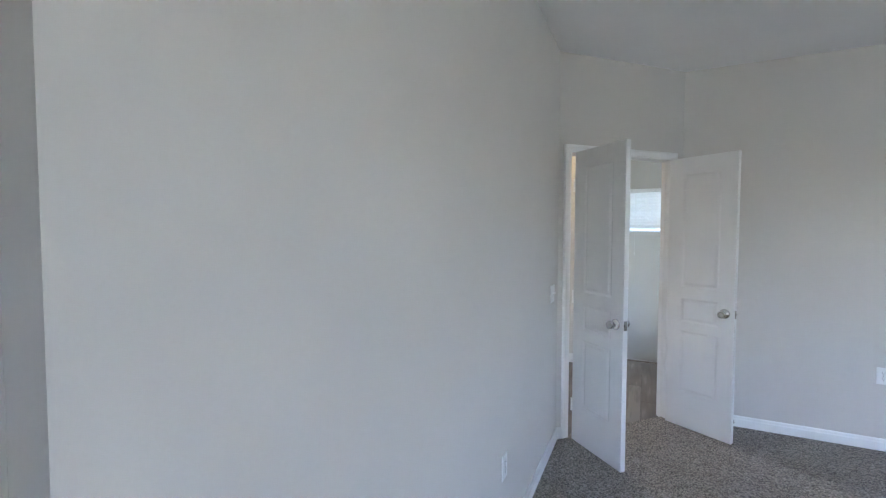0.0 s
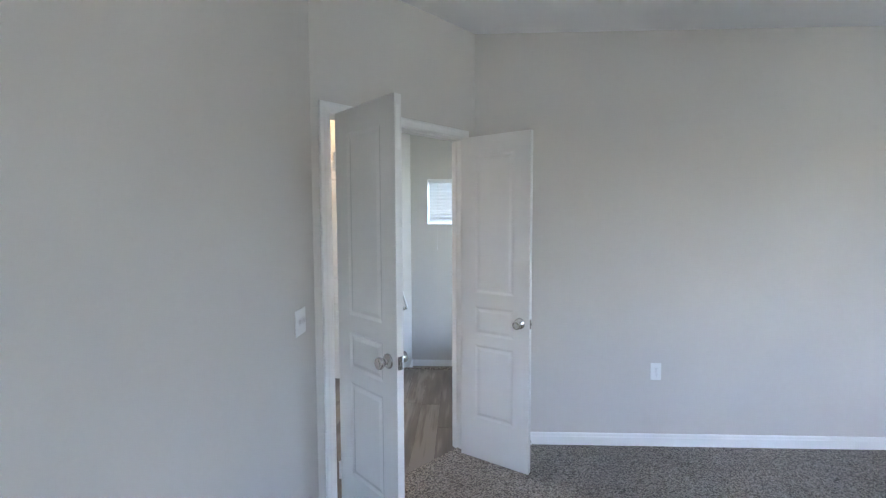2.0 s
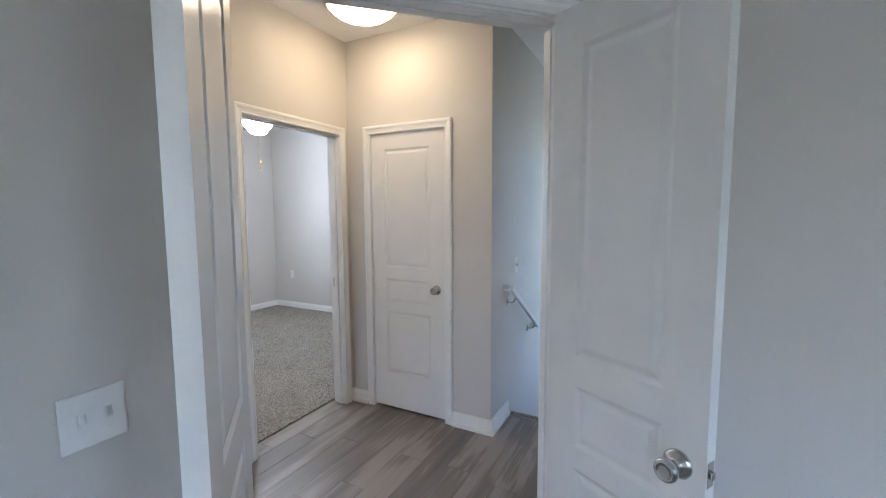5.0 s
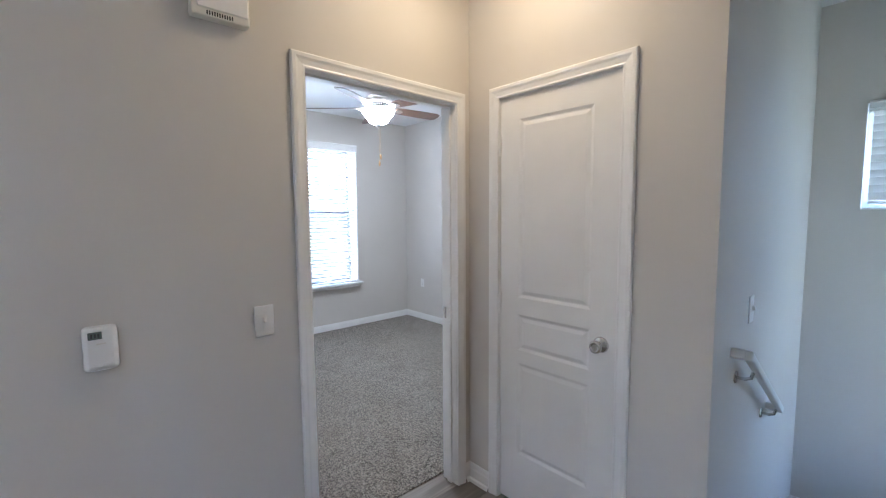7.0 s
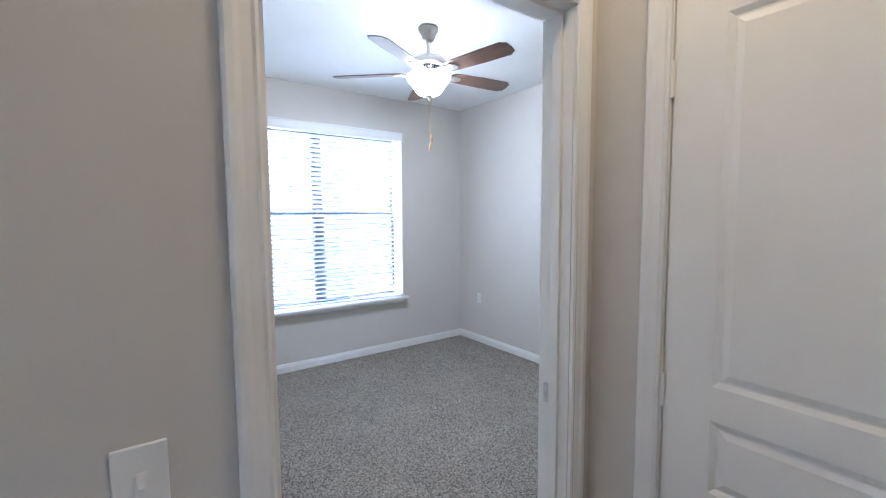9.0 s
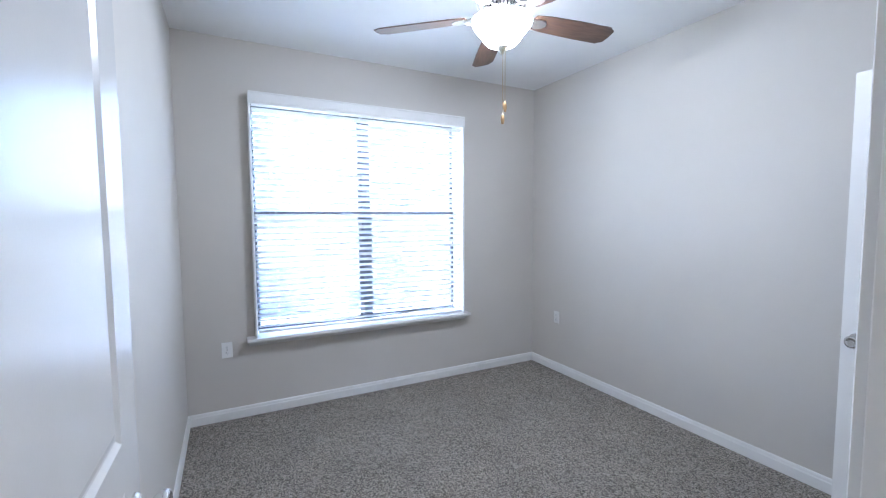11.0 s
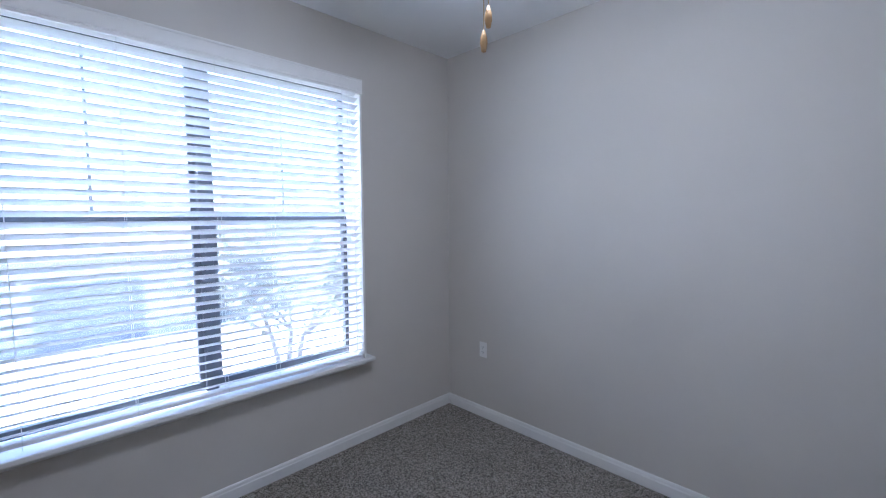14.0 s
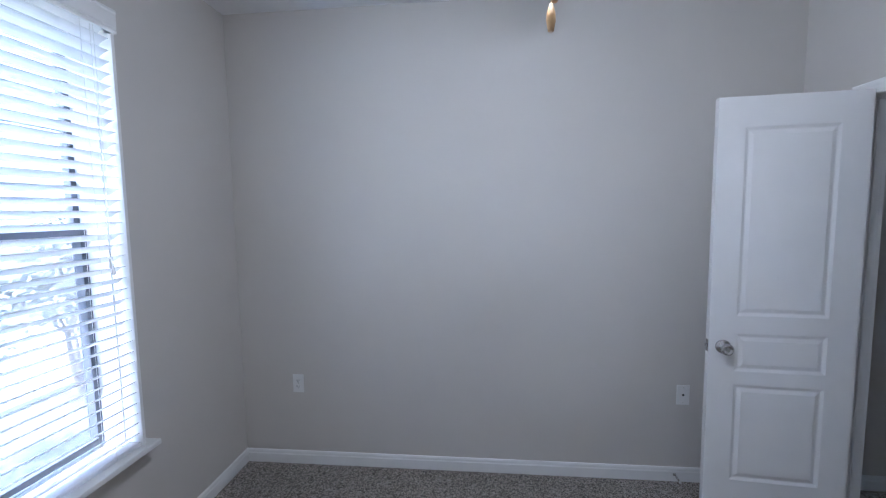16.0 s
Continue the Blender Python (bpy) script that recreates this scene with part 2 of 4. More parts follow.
def wall(name, x0, y0, x1, y1, thick=0.12, z0=0.0, z1=2.74, holes=(), extra=None, label="greige painted drywall wall"):
    """A wall whose seen face runs from (x0, y0) to (x1, y1), its thickness to the left; holes: (s0, s1, z0, z1)."""
    m, length = along(x0, y0, x1, y1)
    ss = sorted({0.0, length, *(h[0] for h in holes), *(h[1] for h in holes)})
    zs = sorted({z0, z1, *(h[2] for h in holes), *(h[3] for h in holes)})
    bm = bmesh.new()
    at = {}

    def v(s, t, z):
        if (s, t, z) not in at:
            at[(s, t, z)] = bm.verts.new((s, t, z))
        return at[(s, t, z)]

    def solid(i, j):
        if not (0 <= i < len(ss) - 1 and 0 <= j < len(zs) - 1):
            return False
        s, z = (ss[i] + ss[i + 1]) / 2, (zs[j] + zs[j + 1]) / 2
        return not any(h[0] < s < h[1] and h[2] < z < h[3] for h in holes)

    for i in range(len(ss) - 1):
        for j in range(len(zs) - 1):
            if not solid(i, j):
                continue
            a, b, c, d = ss[i], ss[i + 1], zs[j], zs[j + 1]
            for t in (0.0, thick):
                bm.faces.new([v(a, t, c), v(b, t, c), v(b, t, d), v(a, t, d)])
            for (di, dj), q in (((-1, 0), (a, c, a, d)), ((1, 0), (b, c, b, d)), ((0, -1), (a, c, b, c)), ((0, 1), (a, d, b, d))):
                if not solid(i + di, j + dj):
                    bm.faces.new([v(q[0], 0.0, q[1]), v(q[2], 0.0, q[3]), v(q[2], thick, q[3]), v(q[0], thick, q[1])])
    bmesh.ops.transform(bm, matrix=m, verts=bm.verts)
    if extra:
        prism(bm, extra, z0, z1)
    ob = part(name, bm, PAINT)
    return tagged(ob, label, "wall", kind="structure")


CASING = ((0.0, 0.0), (0.0, 0.010), (0.006, 0.013), (0.012, 0.011), (0.030, 0.014), (0.040, 0.018), (0.052, 0.018), (0.057, 0.014), (0.057, 0.0))


def casing(m, s0, s1, top, reach=99.0, label="white moulded door casing with mitred corners"):
    """Moulding round three sides of an opening on the face t = 0 of a wall's frame m, standing out to -t; reach: where the wall ends."""
    bm = bmesh.new()
    rows = []
    for w, d in CASING:
        rows.append([bm.verts.new(p) for p in ((s0 - w, -d, 0), (s0 - w, -d, top + w), (min(s1 + w, reach), -d, top + w), (min(s1 + w, reach), -d, 0))])
    for a, b in zip(rows, rows[1:]):
        for k in range(3):
            bm.faces.new([a[k], a[k + 1], b[k + 1], b[k]])
    for k in (0, 3):
        bm.faces.new([r[k] for r in rows])
    bmesh.ops.transform(bm, matrix=m, verts=bm.verts)
    return tagged(part("trim", bm, TRIM), label, "trim", kind="structure")


def jamb(m, s0, s1, top, thick, stop, proud=0.011):
    """The lining of a door opening with its stop; stop: how deep the stop's near edge lies."""
    ob = empty("door_frame", m)
    w = 0.018
    s0, s1, top = s0 - 0.016, s1 + 0.016, top + 0.016
    for name, lo, hi in (("side_jamb", (s0, 0.001, 0), (s0 + w, thick - 0.001, top - w)), ("side_jamb", (s1 - w, 0.001, 0), (s1, thick - 0.001, top - w)), ("head_jamb", (s0, 0.001, top - w), (s1, thick - 0.001, top))):
        part(name, boxed(lo, hi, 0.0015), TRIM, ob)
    for name, lo, hi in (("stop", (s0 + w, stop, 0), (s0 + w + proud, stop + 0.032, top - w - proud)), ("stop", (s1 - w - proud, stop, 0), (s1 - w, stop + 0.032, top - w - proud)), ("stop", (s0 + w, stop, top - w - proud), (s1 - w, stop + 0.032, top - w))):
        part(name, boxed(lo, hi, 0.002), TRIM, ob)
    return tagged(ob, "white painted door jamb lining the opening", "door frame", kind="structure")


BASE = ((0.0, 0.088), (0.005, 0.088), (0.009, 0.080), (0.010, 0.068), (0.013, 0.062), (0.013, 0.0))
BASE_SHOE = ((0.0, 0.100), (0.005, 0.100), (0.009, 0.092), (0.010, 0.074), (0.013, 0.066), (0.013, 0.022), (0.022, 0.017), (0.025, 0.0))


def baseboard(pts, profile=BASE, z=0.0, label="white painted baseboard along the wall"):
    """Skirting along a line of wall points, the room to its right."""
    bm = bmesh.new()
    P = [Vector(p) for p in pts]
    nrm = []
    for a, b in zip(P, P[1:]):
        d = (b - a).normalized()
        nrm.append(Vector((d.y, -d.x)))
    cols = []
    for i, p in enumerate(P):
        if i == 0:
            off = nrm[0]
        elif i == len(P) - 1:
            off = nrm[-1]
        else:
            off = (nrm[i - 1] + nrm[i]) / (1 + nrm[i - 1].dot(nrm[i]))
        cols.append([bm.verts.new((p.x + o * off.x, p.y + o * off.y, z + h)) for o, h in profile])
    for a, b in zip(cols, cols[1:]):
        for k in range(len(profile) - 1):
            bm.faces.new([a[k], a[k + 1], b[k + 1], b[k]])
    bm.faces.new(cols[0]), bm.faces.new(cols[-1])
    return tagged(part("baseboard", bm, TRIM), label, "baseboard", kind="structure")


# ---- doors ----
KNOB = ((0, 0.0), (0.033, 0.0), (0.033, 0.004), (0.028, 0.009), (0.016, 0.013), (0.0125, 0.018), (0.0125, 0.026), (0.019, 0.031), (0.0255, 0.040), (0.027, 0.048), (0.025, 0.055), (0.019, 0.0585), (0.017, 0.0565), (0.008, 0.0565), (0, 0.057))
PANELS = ((1.063, 1.917), (0.800, 0.979), (0.265, 0.735))


def panel_mesh(w, h):
    """One moulded panel in the plane t = 0: cove down, flat groove, slope up to the raised field. Stands in s and z, depth to +t."""
    bm = bmesh.new()
    rings = []
    for inset, depth in ((0.0, 0.0), (0.004, 0.0018), (0.013, 0.0056), (0.018, 0.0056), (0.034, 0.001)):
        rings.append([bm.verts.new(p) for p in ((inset, depth, inset), (w - inset, depth, inset), (w - inset, depth, h - inset), (inset, depth, h - inset))])
    for a, b in zip(rings, rings[1:]):
        for k in range(4):
            bm.faces.new([a[k], a[(k + 1) % 4], b[(k + 1) % 4], b[k]])
    bm.faces.new(rings[-1])
    return mesh_of(bm, "panel", DOORW)


def door(name, m, width, label, knob_z=0.93, height=2.027, thick=0.035, stile=0.112, flip=False, knobs=True, hinges=True):
    """A moulded three-panel leaf. Its frame: hinge edge at s = 0, faces at t = 0 and t = thick, bottom at z = 0."""
    ob = empty(name, m)
    bm = bmesh.new()
    ss = (0.0, stile, width - stile, width)
    zs = [0.0]
    for lo, hi in sorted(PANELS):
        zs += [lo, hi]
    zs.append(height)
    for t in (0.0, thick):
        for i in range(3):
            for j in range(len(zs) - 1):
                if i == 1 and j % 2:
                    continue
                bm.faces.new([bm.verts.new(p) for p in ((ss[i], t, zs[j]), (ss[i + 1], t, zs[j]), (ss[i + 1], t, zs[j + 1]), (ss[i], t, zs[j + 1]))])
    for a, b in (((0, 0), (0, height)), ((width, 0), (width, height)), ((0, 0), (width, 0)), ((0, height), (width, height))):
        bm.faces.new([bm.verts.new(p) for p in ((a[0], 0, a[1]), (b[0], 0, b[1]), (b[0], thick, b[1]), (a[0], thick, a[1]))])
    bmesh.ops.remove_doubles(bm, verts=bm.verts, dist=1e-5)
    slab = part("slab", bm, DOORW, ob)
    for lo, hi in PANELS:
        me = panel_mesh(width - 2 * stile, hi - lo)
        a, b = new("panel", me), new("panel", me)
        a.parent = b.parent = ob
        a.matrix_basis = Matrix.Translation((stile, 0, lo))
        b.matrix_basis = Matrix.Translation((width - stile, thick, lo)) @ Matrix.Rotation(math.pi, 4, "Z")
    if knobs:
        for t, rot in ((0.0, 90), (thick, -90)):
            part("door_knob", lathe(KNOB, 32), NICKEL, ob, "round satin nickel knob", True, pose(width - 0.06, t, knob_z, rot))
        bm = boxed((width - 0.001, thick / 2 - 0.0125, knob_z - 0.029), (width + 0.0012, thick / 2 + 0.0125, knob_z + 0.029), 0.0005)
        box(bm, (width, thick / 2 - 0.006, knob_z - 0.008), (width + 0.009, thick / 2 + 0.006, knob_z + 0.008), 0.002)
        part("latch", bm, NICKEL, ob, "nickel latch plate")
    if hinges:
        t = -0.004 if not flip else thick + 0.004
        for z in (0.25, 1.02, 1.80):
            bm = lathe(((0, 0), (0.006, 0), (0.006, 0.089), (0, 0.089)), 12, pose(-0.002, t, z - 0.045))
            box(bm, (-0.0022, min(t, thick / 2), z - 0.044), (-0.0004, max(t, thick / 2), z + 0.044))
            part("hinge", bm, TRIM, ob, "paint-covered butt hinge")
    return tagged(ob, label, "door", kind="structure")


# ---- wall plates ----
def plate(name, m, label, kind_of="outlet", gangs=1):
    """A cover plate on a wall; frame: s right, z up, standing out to -t, centre at the origin."""
    ob = empty(name, m)
    w, h = 0.070 + 0.046 * (gangs - 1), 0.115
    part("cover", boxed((-w / 2, -0.0055, -h / 2), (w / 2, 0.0, h / 2), 0.003), PLASTIC, ob)
    for g in range(gangs):
        c = (g - (gangs - 1) / 2) * 0.046
        if kind_of == "outlet":
            for z in (-0.0195, 0.0195):
                bm = lathe(((0, -0.008), (0.0165, -0.008), (0.0172, -0.005), (0.0172, 0.0)), 24, pose(c, 0, z) @ Matrix.Rotation(radians(-90), 4, "X") @ Matrix.Diagonal((1, 0.82, 1, 1)))
                rec = part("receptacle", bm, PLASTIC, ob)
                for x, hh in ((-0.0064, 0.0042), (0.0064, 0.0035)):
                    part("slot", boxed((c + x - 0.0012, -0.0086, z - hh + 0.003), (c + x + 0.0012, -0.0075, z + hh + 0.003)), SLOT, rec, "dark slot")
                part("slot", boxed((c - 0.0022, -0.0086, z - 0.0105), (c + 0.0022, -0.0075, z - 0.0062)), SLOT, rec, "dark slot")
            part("screw", lathe(((0, -0.0065), (0.003, -0.0063), (0.0032, -0.005)), 10, pose(c, 0, 0, -90)), NICKEL, ob)
        elif kind_of == "switch":
            part("toggle", boxed((-0.005, -0.018, -0.010), (0.005, -0.004, 0.010), 0.002, pose(c, 0, 0.001, -18)), PLASTIC, ob)
            part("collar", boxed((c - 0.008, -0.0068, -0.016), (c + 0.008, -0.005, 0.016), 0.001), PLASTIC, ob)
            for z in (-0.03, 0.03):
                part("screw", lathe(((0, -0.0065), (0.003, -0.0063), (0.0032, -0.005)), 10, pose(c, 0, z, -90)), PLASTIC, ob)
        else:
            part("jack", boxed((c - 0.006, -0.0072, -0.006), (c + 0.006, -0.005, 0.006), 0.001), SLOT, ob, "dark jack opening")
            for z in (-0.042, 0.042):
                part("screw", lathe(((0, -0.0065), (0.003, -0.0063), (0.0032, -0.005)), 10, pose(c, 0, z, -90)), NICKEL, ob)
    return tagged(ob, label, {"outlet": "outlet", "switch": "light switch", "jack": "wall jack"}[kind_of], "wall plates")


# ---- structure: walls ----
CEILING = 2.74
U, N = Vector((math.sqrt(0.5), math.sqrt(0.5), 0)), Vector((math.sqrt(0.5), -math.sqrt(0.5), 0))
# room with the double door
wall("wall_a_west", -0.519, 0.345, -0.519, 3.149, 0.10, extra=((-0.519, 3.149), (-0.579, 3.209), (-0.619, 3.169), (-0.619, 3.149)))
wall("wall_a_return", -2.2, 0.345, -0.620, 0.345, 0.12)
wall("wall_a_alcove", -2.2, -1.6, -2.2, 0.345, 0.12)
# the holes in these two walls are unseen, added to let daylight in
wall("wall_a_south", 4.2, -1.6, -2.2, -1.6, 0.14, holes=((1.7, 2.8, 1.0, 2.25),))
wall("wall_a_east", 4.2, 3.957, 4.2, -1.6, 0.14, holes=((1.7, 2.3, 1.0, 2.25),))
wall("wall_a_north", 0.289, 3.957, 4.2, 3.957, 0.10, extra=((0.289, 3.957), (0.229, 4.017), (0.269, 4.057), (0.289, 4.057)))
MD, LD = along(-0.519, 3.149, 0.289, 3.957)
DA, DB = 0.097, 1.015
wall("wall_angled", -0.519, 3.149, 0.289, 3.957, 0.085, holes=((DA - 0.016, DB + 0.016, 0.0, 2.066),))
# landing and stairwell
wall("wall_landing_west", -1.650, 2.3, -1.650, 5.3, 0.105, holes=((1.854, 2.705, 0.0, 2.066),))
# hole added out of view, so that daylight reaches the landing
wall("wall_landing_south", -0.619, 2.3, -1.650, 2.3, 0.12, holes=((0.36, 0.68, 1.2, 2.0),))
wall("wall_landing_north", -1.650, 5.088, -0.486, 5.088, 0.10, holes=((0.195, 0.841, 0.0, 2.066),))
wall("wall_stair_west", -0.486, 5.188, -0.486, 7.0, 0.10, z0=-0.9)
wall("wall_stair_north", -0.586, 7.0, 0.62, 7.0, 0.14, z0=-0.9, holes=((0.335, 1.12, 1.50, 2.12),))
# unseen opening added in this wall to brighten the stairwell
wall("wall_stair_east", 0.62, 7.0, 0.62, 4.057, 0.10, z0=-0.9, holes=((0.32, 0.62, 0.0, 2.4),))
# bedroom
wall("wall_b_west", -4.955, 4.124, -4.955, 7.184, 0.16, holes=((0.464, 2.196, 0.585, 2.345),))
wall("wall_b_north", -4.955, 7.184, -0.586, 7.184, 0.12)
wall("wall_b_south", -1.755, 4.124, -4.955, 4.124, 0.12)
wall("wall_b_closet", -1.782, 7.184, -1.782, 5.3, 0.10, holes=((0.355, 0.997, 0.0, 2.066),))
wall("wall_closet_partition", -0.586, 5.95, -1.682, 5.95, 0.08)

# notched behind the hall so that sky lights its added window
bm = bmesh.new()
prism(bm, ((-5.2, 4.0), (-1.76, 4.0), (-1.76, 2.19), (-0.63, 2.19), (-0.63, 0.46), (-2.3, 0.46), (-2.3, -1.8), (4.4, -1.8), (4.4, 7.3), (-5.2, 7.3)), CEILING, CEILING + 0.12)
tagged(part("ceiling", bm, CEIL), "flat white painted drywall ceiling", "ceiling", kind="structure")

# ---- floors ----
bm = bmesh.new()
a, b = Vector((-0.519, 3.149, 0)) - N * 0.035, Vector((0.289, 3.957, 0)) - N * 0.035
prism(bm, ((-2.2, -1.6), (4.2, -1.6), (4.2, 3.957), (0.289, 3.957), (b.x, b.y), (a.x, a.y), (-0.519, 3.149), (-0.519, 0.345), (-2.2, 0.345)), -0.04, 0.011)
tagged(part("floor_carpet", bm, CARPET), "beige and grey flecked loop pile carpet", "carpet", kind="structure")
bm = bmesh.new()
prism(bm, ((-4.955, 4.124), (-1.785, 4.124), (-1.785, 5.3), (-0.586, 5.3), (-0.586, 7.184), (-4.955, 7.184)), -0.04, 0.011)
tagged(part("floor_bedroom", bm, CARPET), "beige and grey flecked loop pile carpet", "carpet", kind="structure")
bm = boxed((-1.80, 2.25, -0.05), (0.62, 5.43, -0.006))
vinyl = tagged(part("floor_landing", bm, mat("underlay", (0.10, 0.085, 0.07), 0.8)), "grey-brown wood-look vinyl plank floor", "floor", kind="structure")

# carpeted steps down to the half landing
RISE, GO, EDGE = 0.170, 0.27, 5.445
for k in range(1, 4):
    y0 = EDGE + GO * (k - 1)
    y1 = 7.0 if k == 3 else y0 + GO + 0.02
    bm = boxed((-0.486, y0 + 0.005, -RISE * k - 0.2), (0.62, y1, -RISE * k), 0.008)
    tagged(part("stair_step", bm, CARPET), "carpeted step going down from the landing", "stair", "carpeted steps", kind="structure")
bm = boxed((-0.485, EDGE - 0.022, -0.16), (0.619, EDGE + 0.016, 0.009), 0.008)
tagged(part("stair_nosing", bm, CARPET), "carpet-wrapped top nosing of the stairs", "stair nosing", kind="structure")

# ---- baseboards ----
CA, CB = Vector((-0.519, 3.149, 0)), Vector((0.289, 3.957, 0))
baseboard(((-0.519, 0.345), (-0.519, 3.149), tuple((CA + U * (DA - 0.057)).xy)), z=0.005)
baseboard(((-2.2, 0.345), (-0.519, 0.345)), z=0.005)
baseboard((tuple((CA + U * (DB + 0.057)).xy), (0.289, 3.957), (4.2, 3.957)), z=0.005)
baseboard(((-1.650, 2.3), (-1.650, 4.13)), BASE_SHOE)
baseboard(((-1.650, 5.046), (-1.650, 5.088), (-1.496, 5.088)), BASE_SHOE)
baseboard(((-0.768, 5.088), (-0.486, 5.088), (-0.486, EDGE - 0.02)), BASE_SHOE)
baseboard(((-0.486, EDGE + 0.56), (-0.486, 7.0), (0.62, 7.0)), z=-RISE * 3 + 0.005)
baseboard(((-2.6, 4.124), (-4.955, 4.124), (-4.955, 7.184), (-1.782, 7.184), (-1.782, 6.870)), z=0.005)
baseboard(((-1.782, 6.146), (-1.782, 5.05)), z=0.005)
baseboard(((-0.586, 7.184), (-0.586, 6.03)), z=0.005)
baseboard(((-1.682, 7.184), (-0.586, 7.184)), z=0.005)

# ---- door openings ----
casing(MD, DA, DB, 2.05, reach=LD - 0.003)
jamb(MD, DA, DB, 2.05, 0.085, 0.040, 0.004)
ML, LL = along(-1.650, 2.3, -1.650, 5.3)
casing(ML, 1.882, 2.689, 2.05)
jamb(ML, 1.870, 2.689, 2.05, 0.105, 0.034)
MB = ML @ pose(0, 0.105, 0) @ Matrix.Diagonal((1, -1, 1, 1))
casing(MB, 1.862, 2.693, 2.05)
MC, LC = along(-1.650, 5.088, -0.486, 5.088)
casing(MC, 0.211, 0.825, 2.05)
jamb(MC, 0.211, 0.825, 2.05, 0.10, 0.042)
MK, LK = along(-1.782, 7.184, -1.782, 5.3)
casing(MK, 0.371, 0.981, 2.05)
jamb(MK, 0.371, 0.981, 2.05, 0.10, 0.042)


def hinged(m, s, t, angle):
    return m @ pose(s, t, 0.018, 0, 0, angle)


# both leaves of the double door stand open into the carpeted room
leaf = door("door_1", hinged(MD, DA + 0.006, -0.044, -90 + 2.0), 0.462, "white moulded panel leaf of a double door standing open", 0.905, stile=0.100)
part("flush_bolt", boxed((0.4615, 0.0085, 1.80), (0.4632, 0.0265, 1.985), 0.0004), PLASTIC, leaf, "slim painted flush bolt let into the leaf's edge")
door("door_2", hinged(MD, DB - 0.006, -0.030, -90 + 14.5) @ Matrix.Translation((0, -0.035, 0)), 0.458, "white moulded panel leaf of a double door standing open", 0.905, stile=0.100, flip=True)
# bedroom door, open against the side wall
door("door_3", pose(-1.792, 4.186, 0.02, 0, 0, 180 - 1.3) @ Matrix.Translation((0, -0.039, 0)), 0.762, "white moulded panel bedroom door, open along the wall", 0.91, thick=0.039, flip=True)
# landing closet, shut
door("door_4", MC @ pose(0.2165, 0.004, 0.020), 0.602, "white moulded three-panel closet door, shut", 0.925)
# bedroom closet, open into the room
door("door_5", pose(-1.800, 6.777, 0.018, 0, 0, 180 - 5.6), 0.592, "white moulded three-panel closet door, standing open", 0.915, height=2.05)
bm = boxed((-1.740, 4.9845, 0.925), (-1.713, 4.9875, 0.985), 0.001)
tagged(part("strike_plate", bm, NICKEL), "nickel strike plate let into the door jamb", "strike plate")

# ---- bedroom window ----
WY0, WY1, WZ0, WZ1, WX = 4.588, 6.320, 0.61, 2.345, -4.955
win = tagged(empty("window_1", pose(WX, WY0, WZ0)), "twin single-hung window with dark bronze frames and white blind", "window", kind="structure")


def sheet_mesh(corners):
    """A thin pane of glass as one sheet; its face looks into the room."""
    me = bpy.data.meshes.new("pane")
    me.from_pydata(corners, [], [(0, 1, 2, 3)])
    me.materials.append(GLASS)
    return me


def wpart(name, lo, hi, material, parent=None, bevel=0.002, label=""):
    bm = boxed(Vector(lo) - Vector((WX, WY0, WZ0)), Vector(hi) - Vector((WX, WY0, WZ0)), bevel)
    return part(name, bm, material, parent or win, label)


for name, lo, hi in (("side_lining", (WX - 0.159, WY0, WZ0), (WX + 0.001, WY0 + 0.008, WZ1)), ("side_lining", (WX - 0.159, WY1 - 0.008, WZ0), (WX + 0.001, WY1, WZ1)), ("side_board", (WX + 0.001, WY0 - 0.012, WZ0), (WX + 0.080, WY0 + 0.002, WZ1)), ("side_board", (WX + 0.001, WY1 - 0.002, WZ0), (WX + 0.080, WY1 + 0.013, WZ1)), ("head_lining", (WX - 0.159, WY0 + 0.008, WZ1 - 0.008), (WX - 0.001, WY1 - 0.008, WZ1))):
    wpart(name, lo, hi, TRIM)
WM, MW, WR = (WY0 + WY1) / 2 + 0.008, 0.030, 1.515
wpart("mullion", (WX - 0.15, WM - MW, WZ0), (WX - 0.075, WM + MW, WZ1 - 0.008), BRONZE)
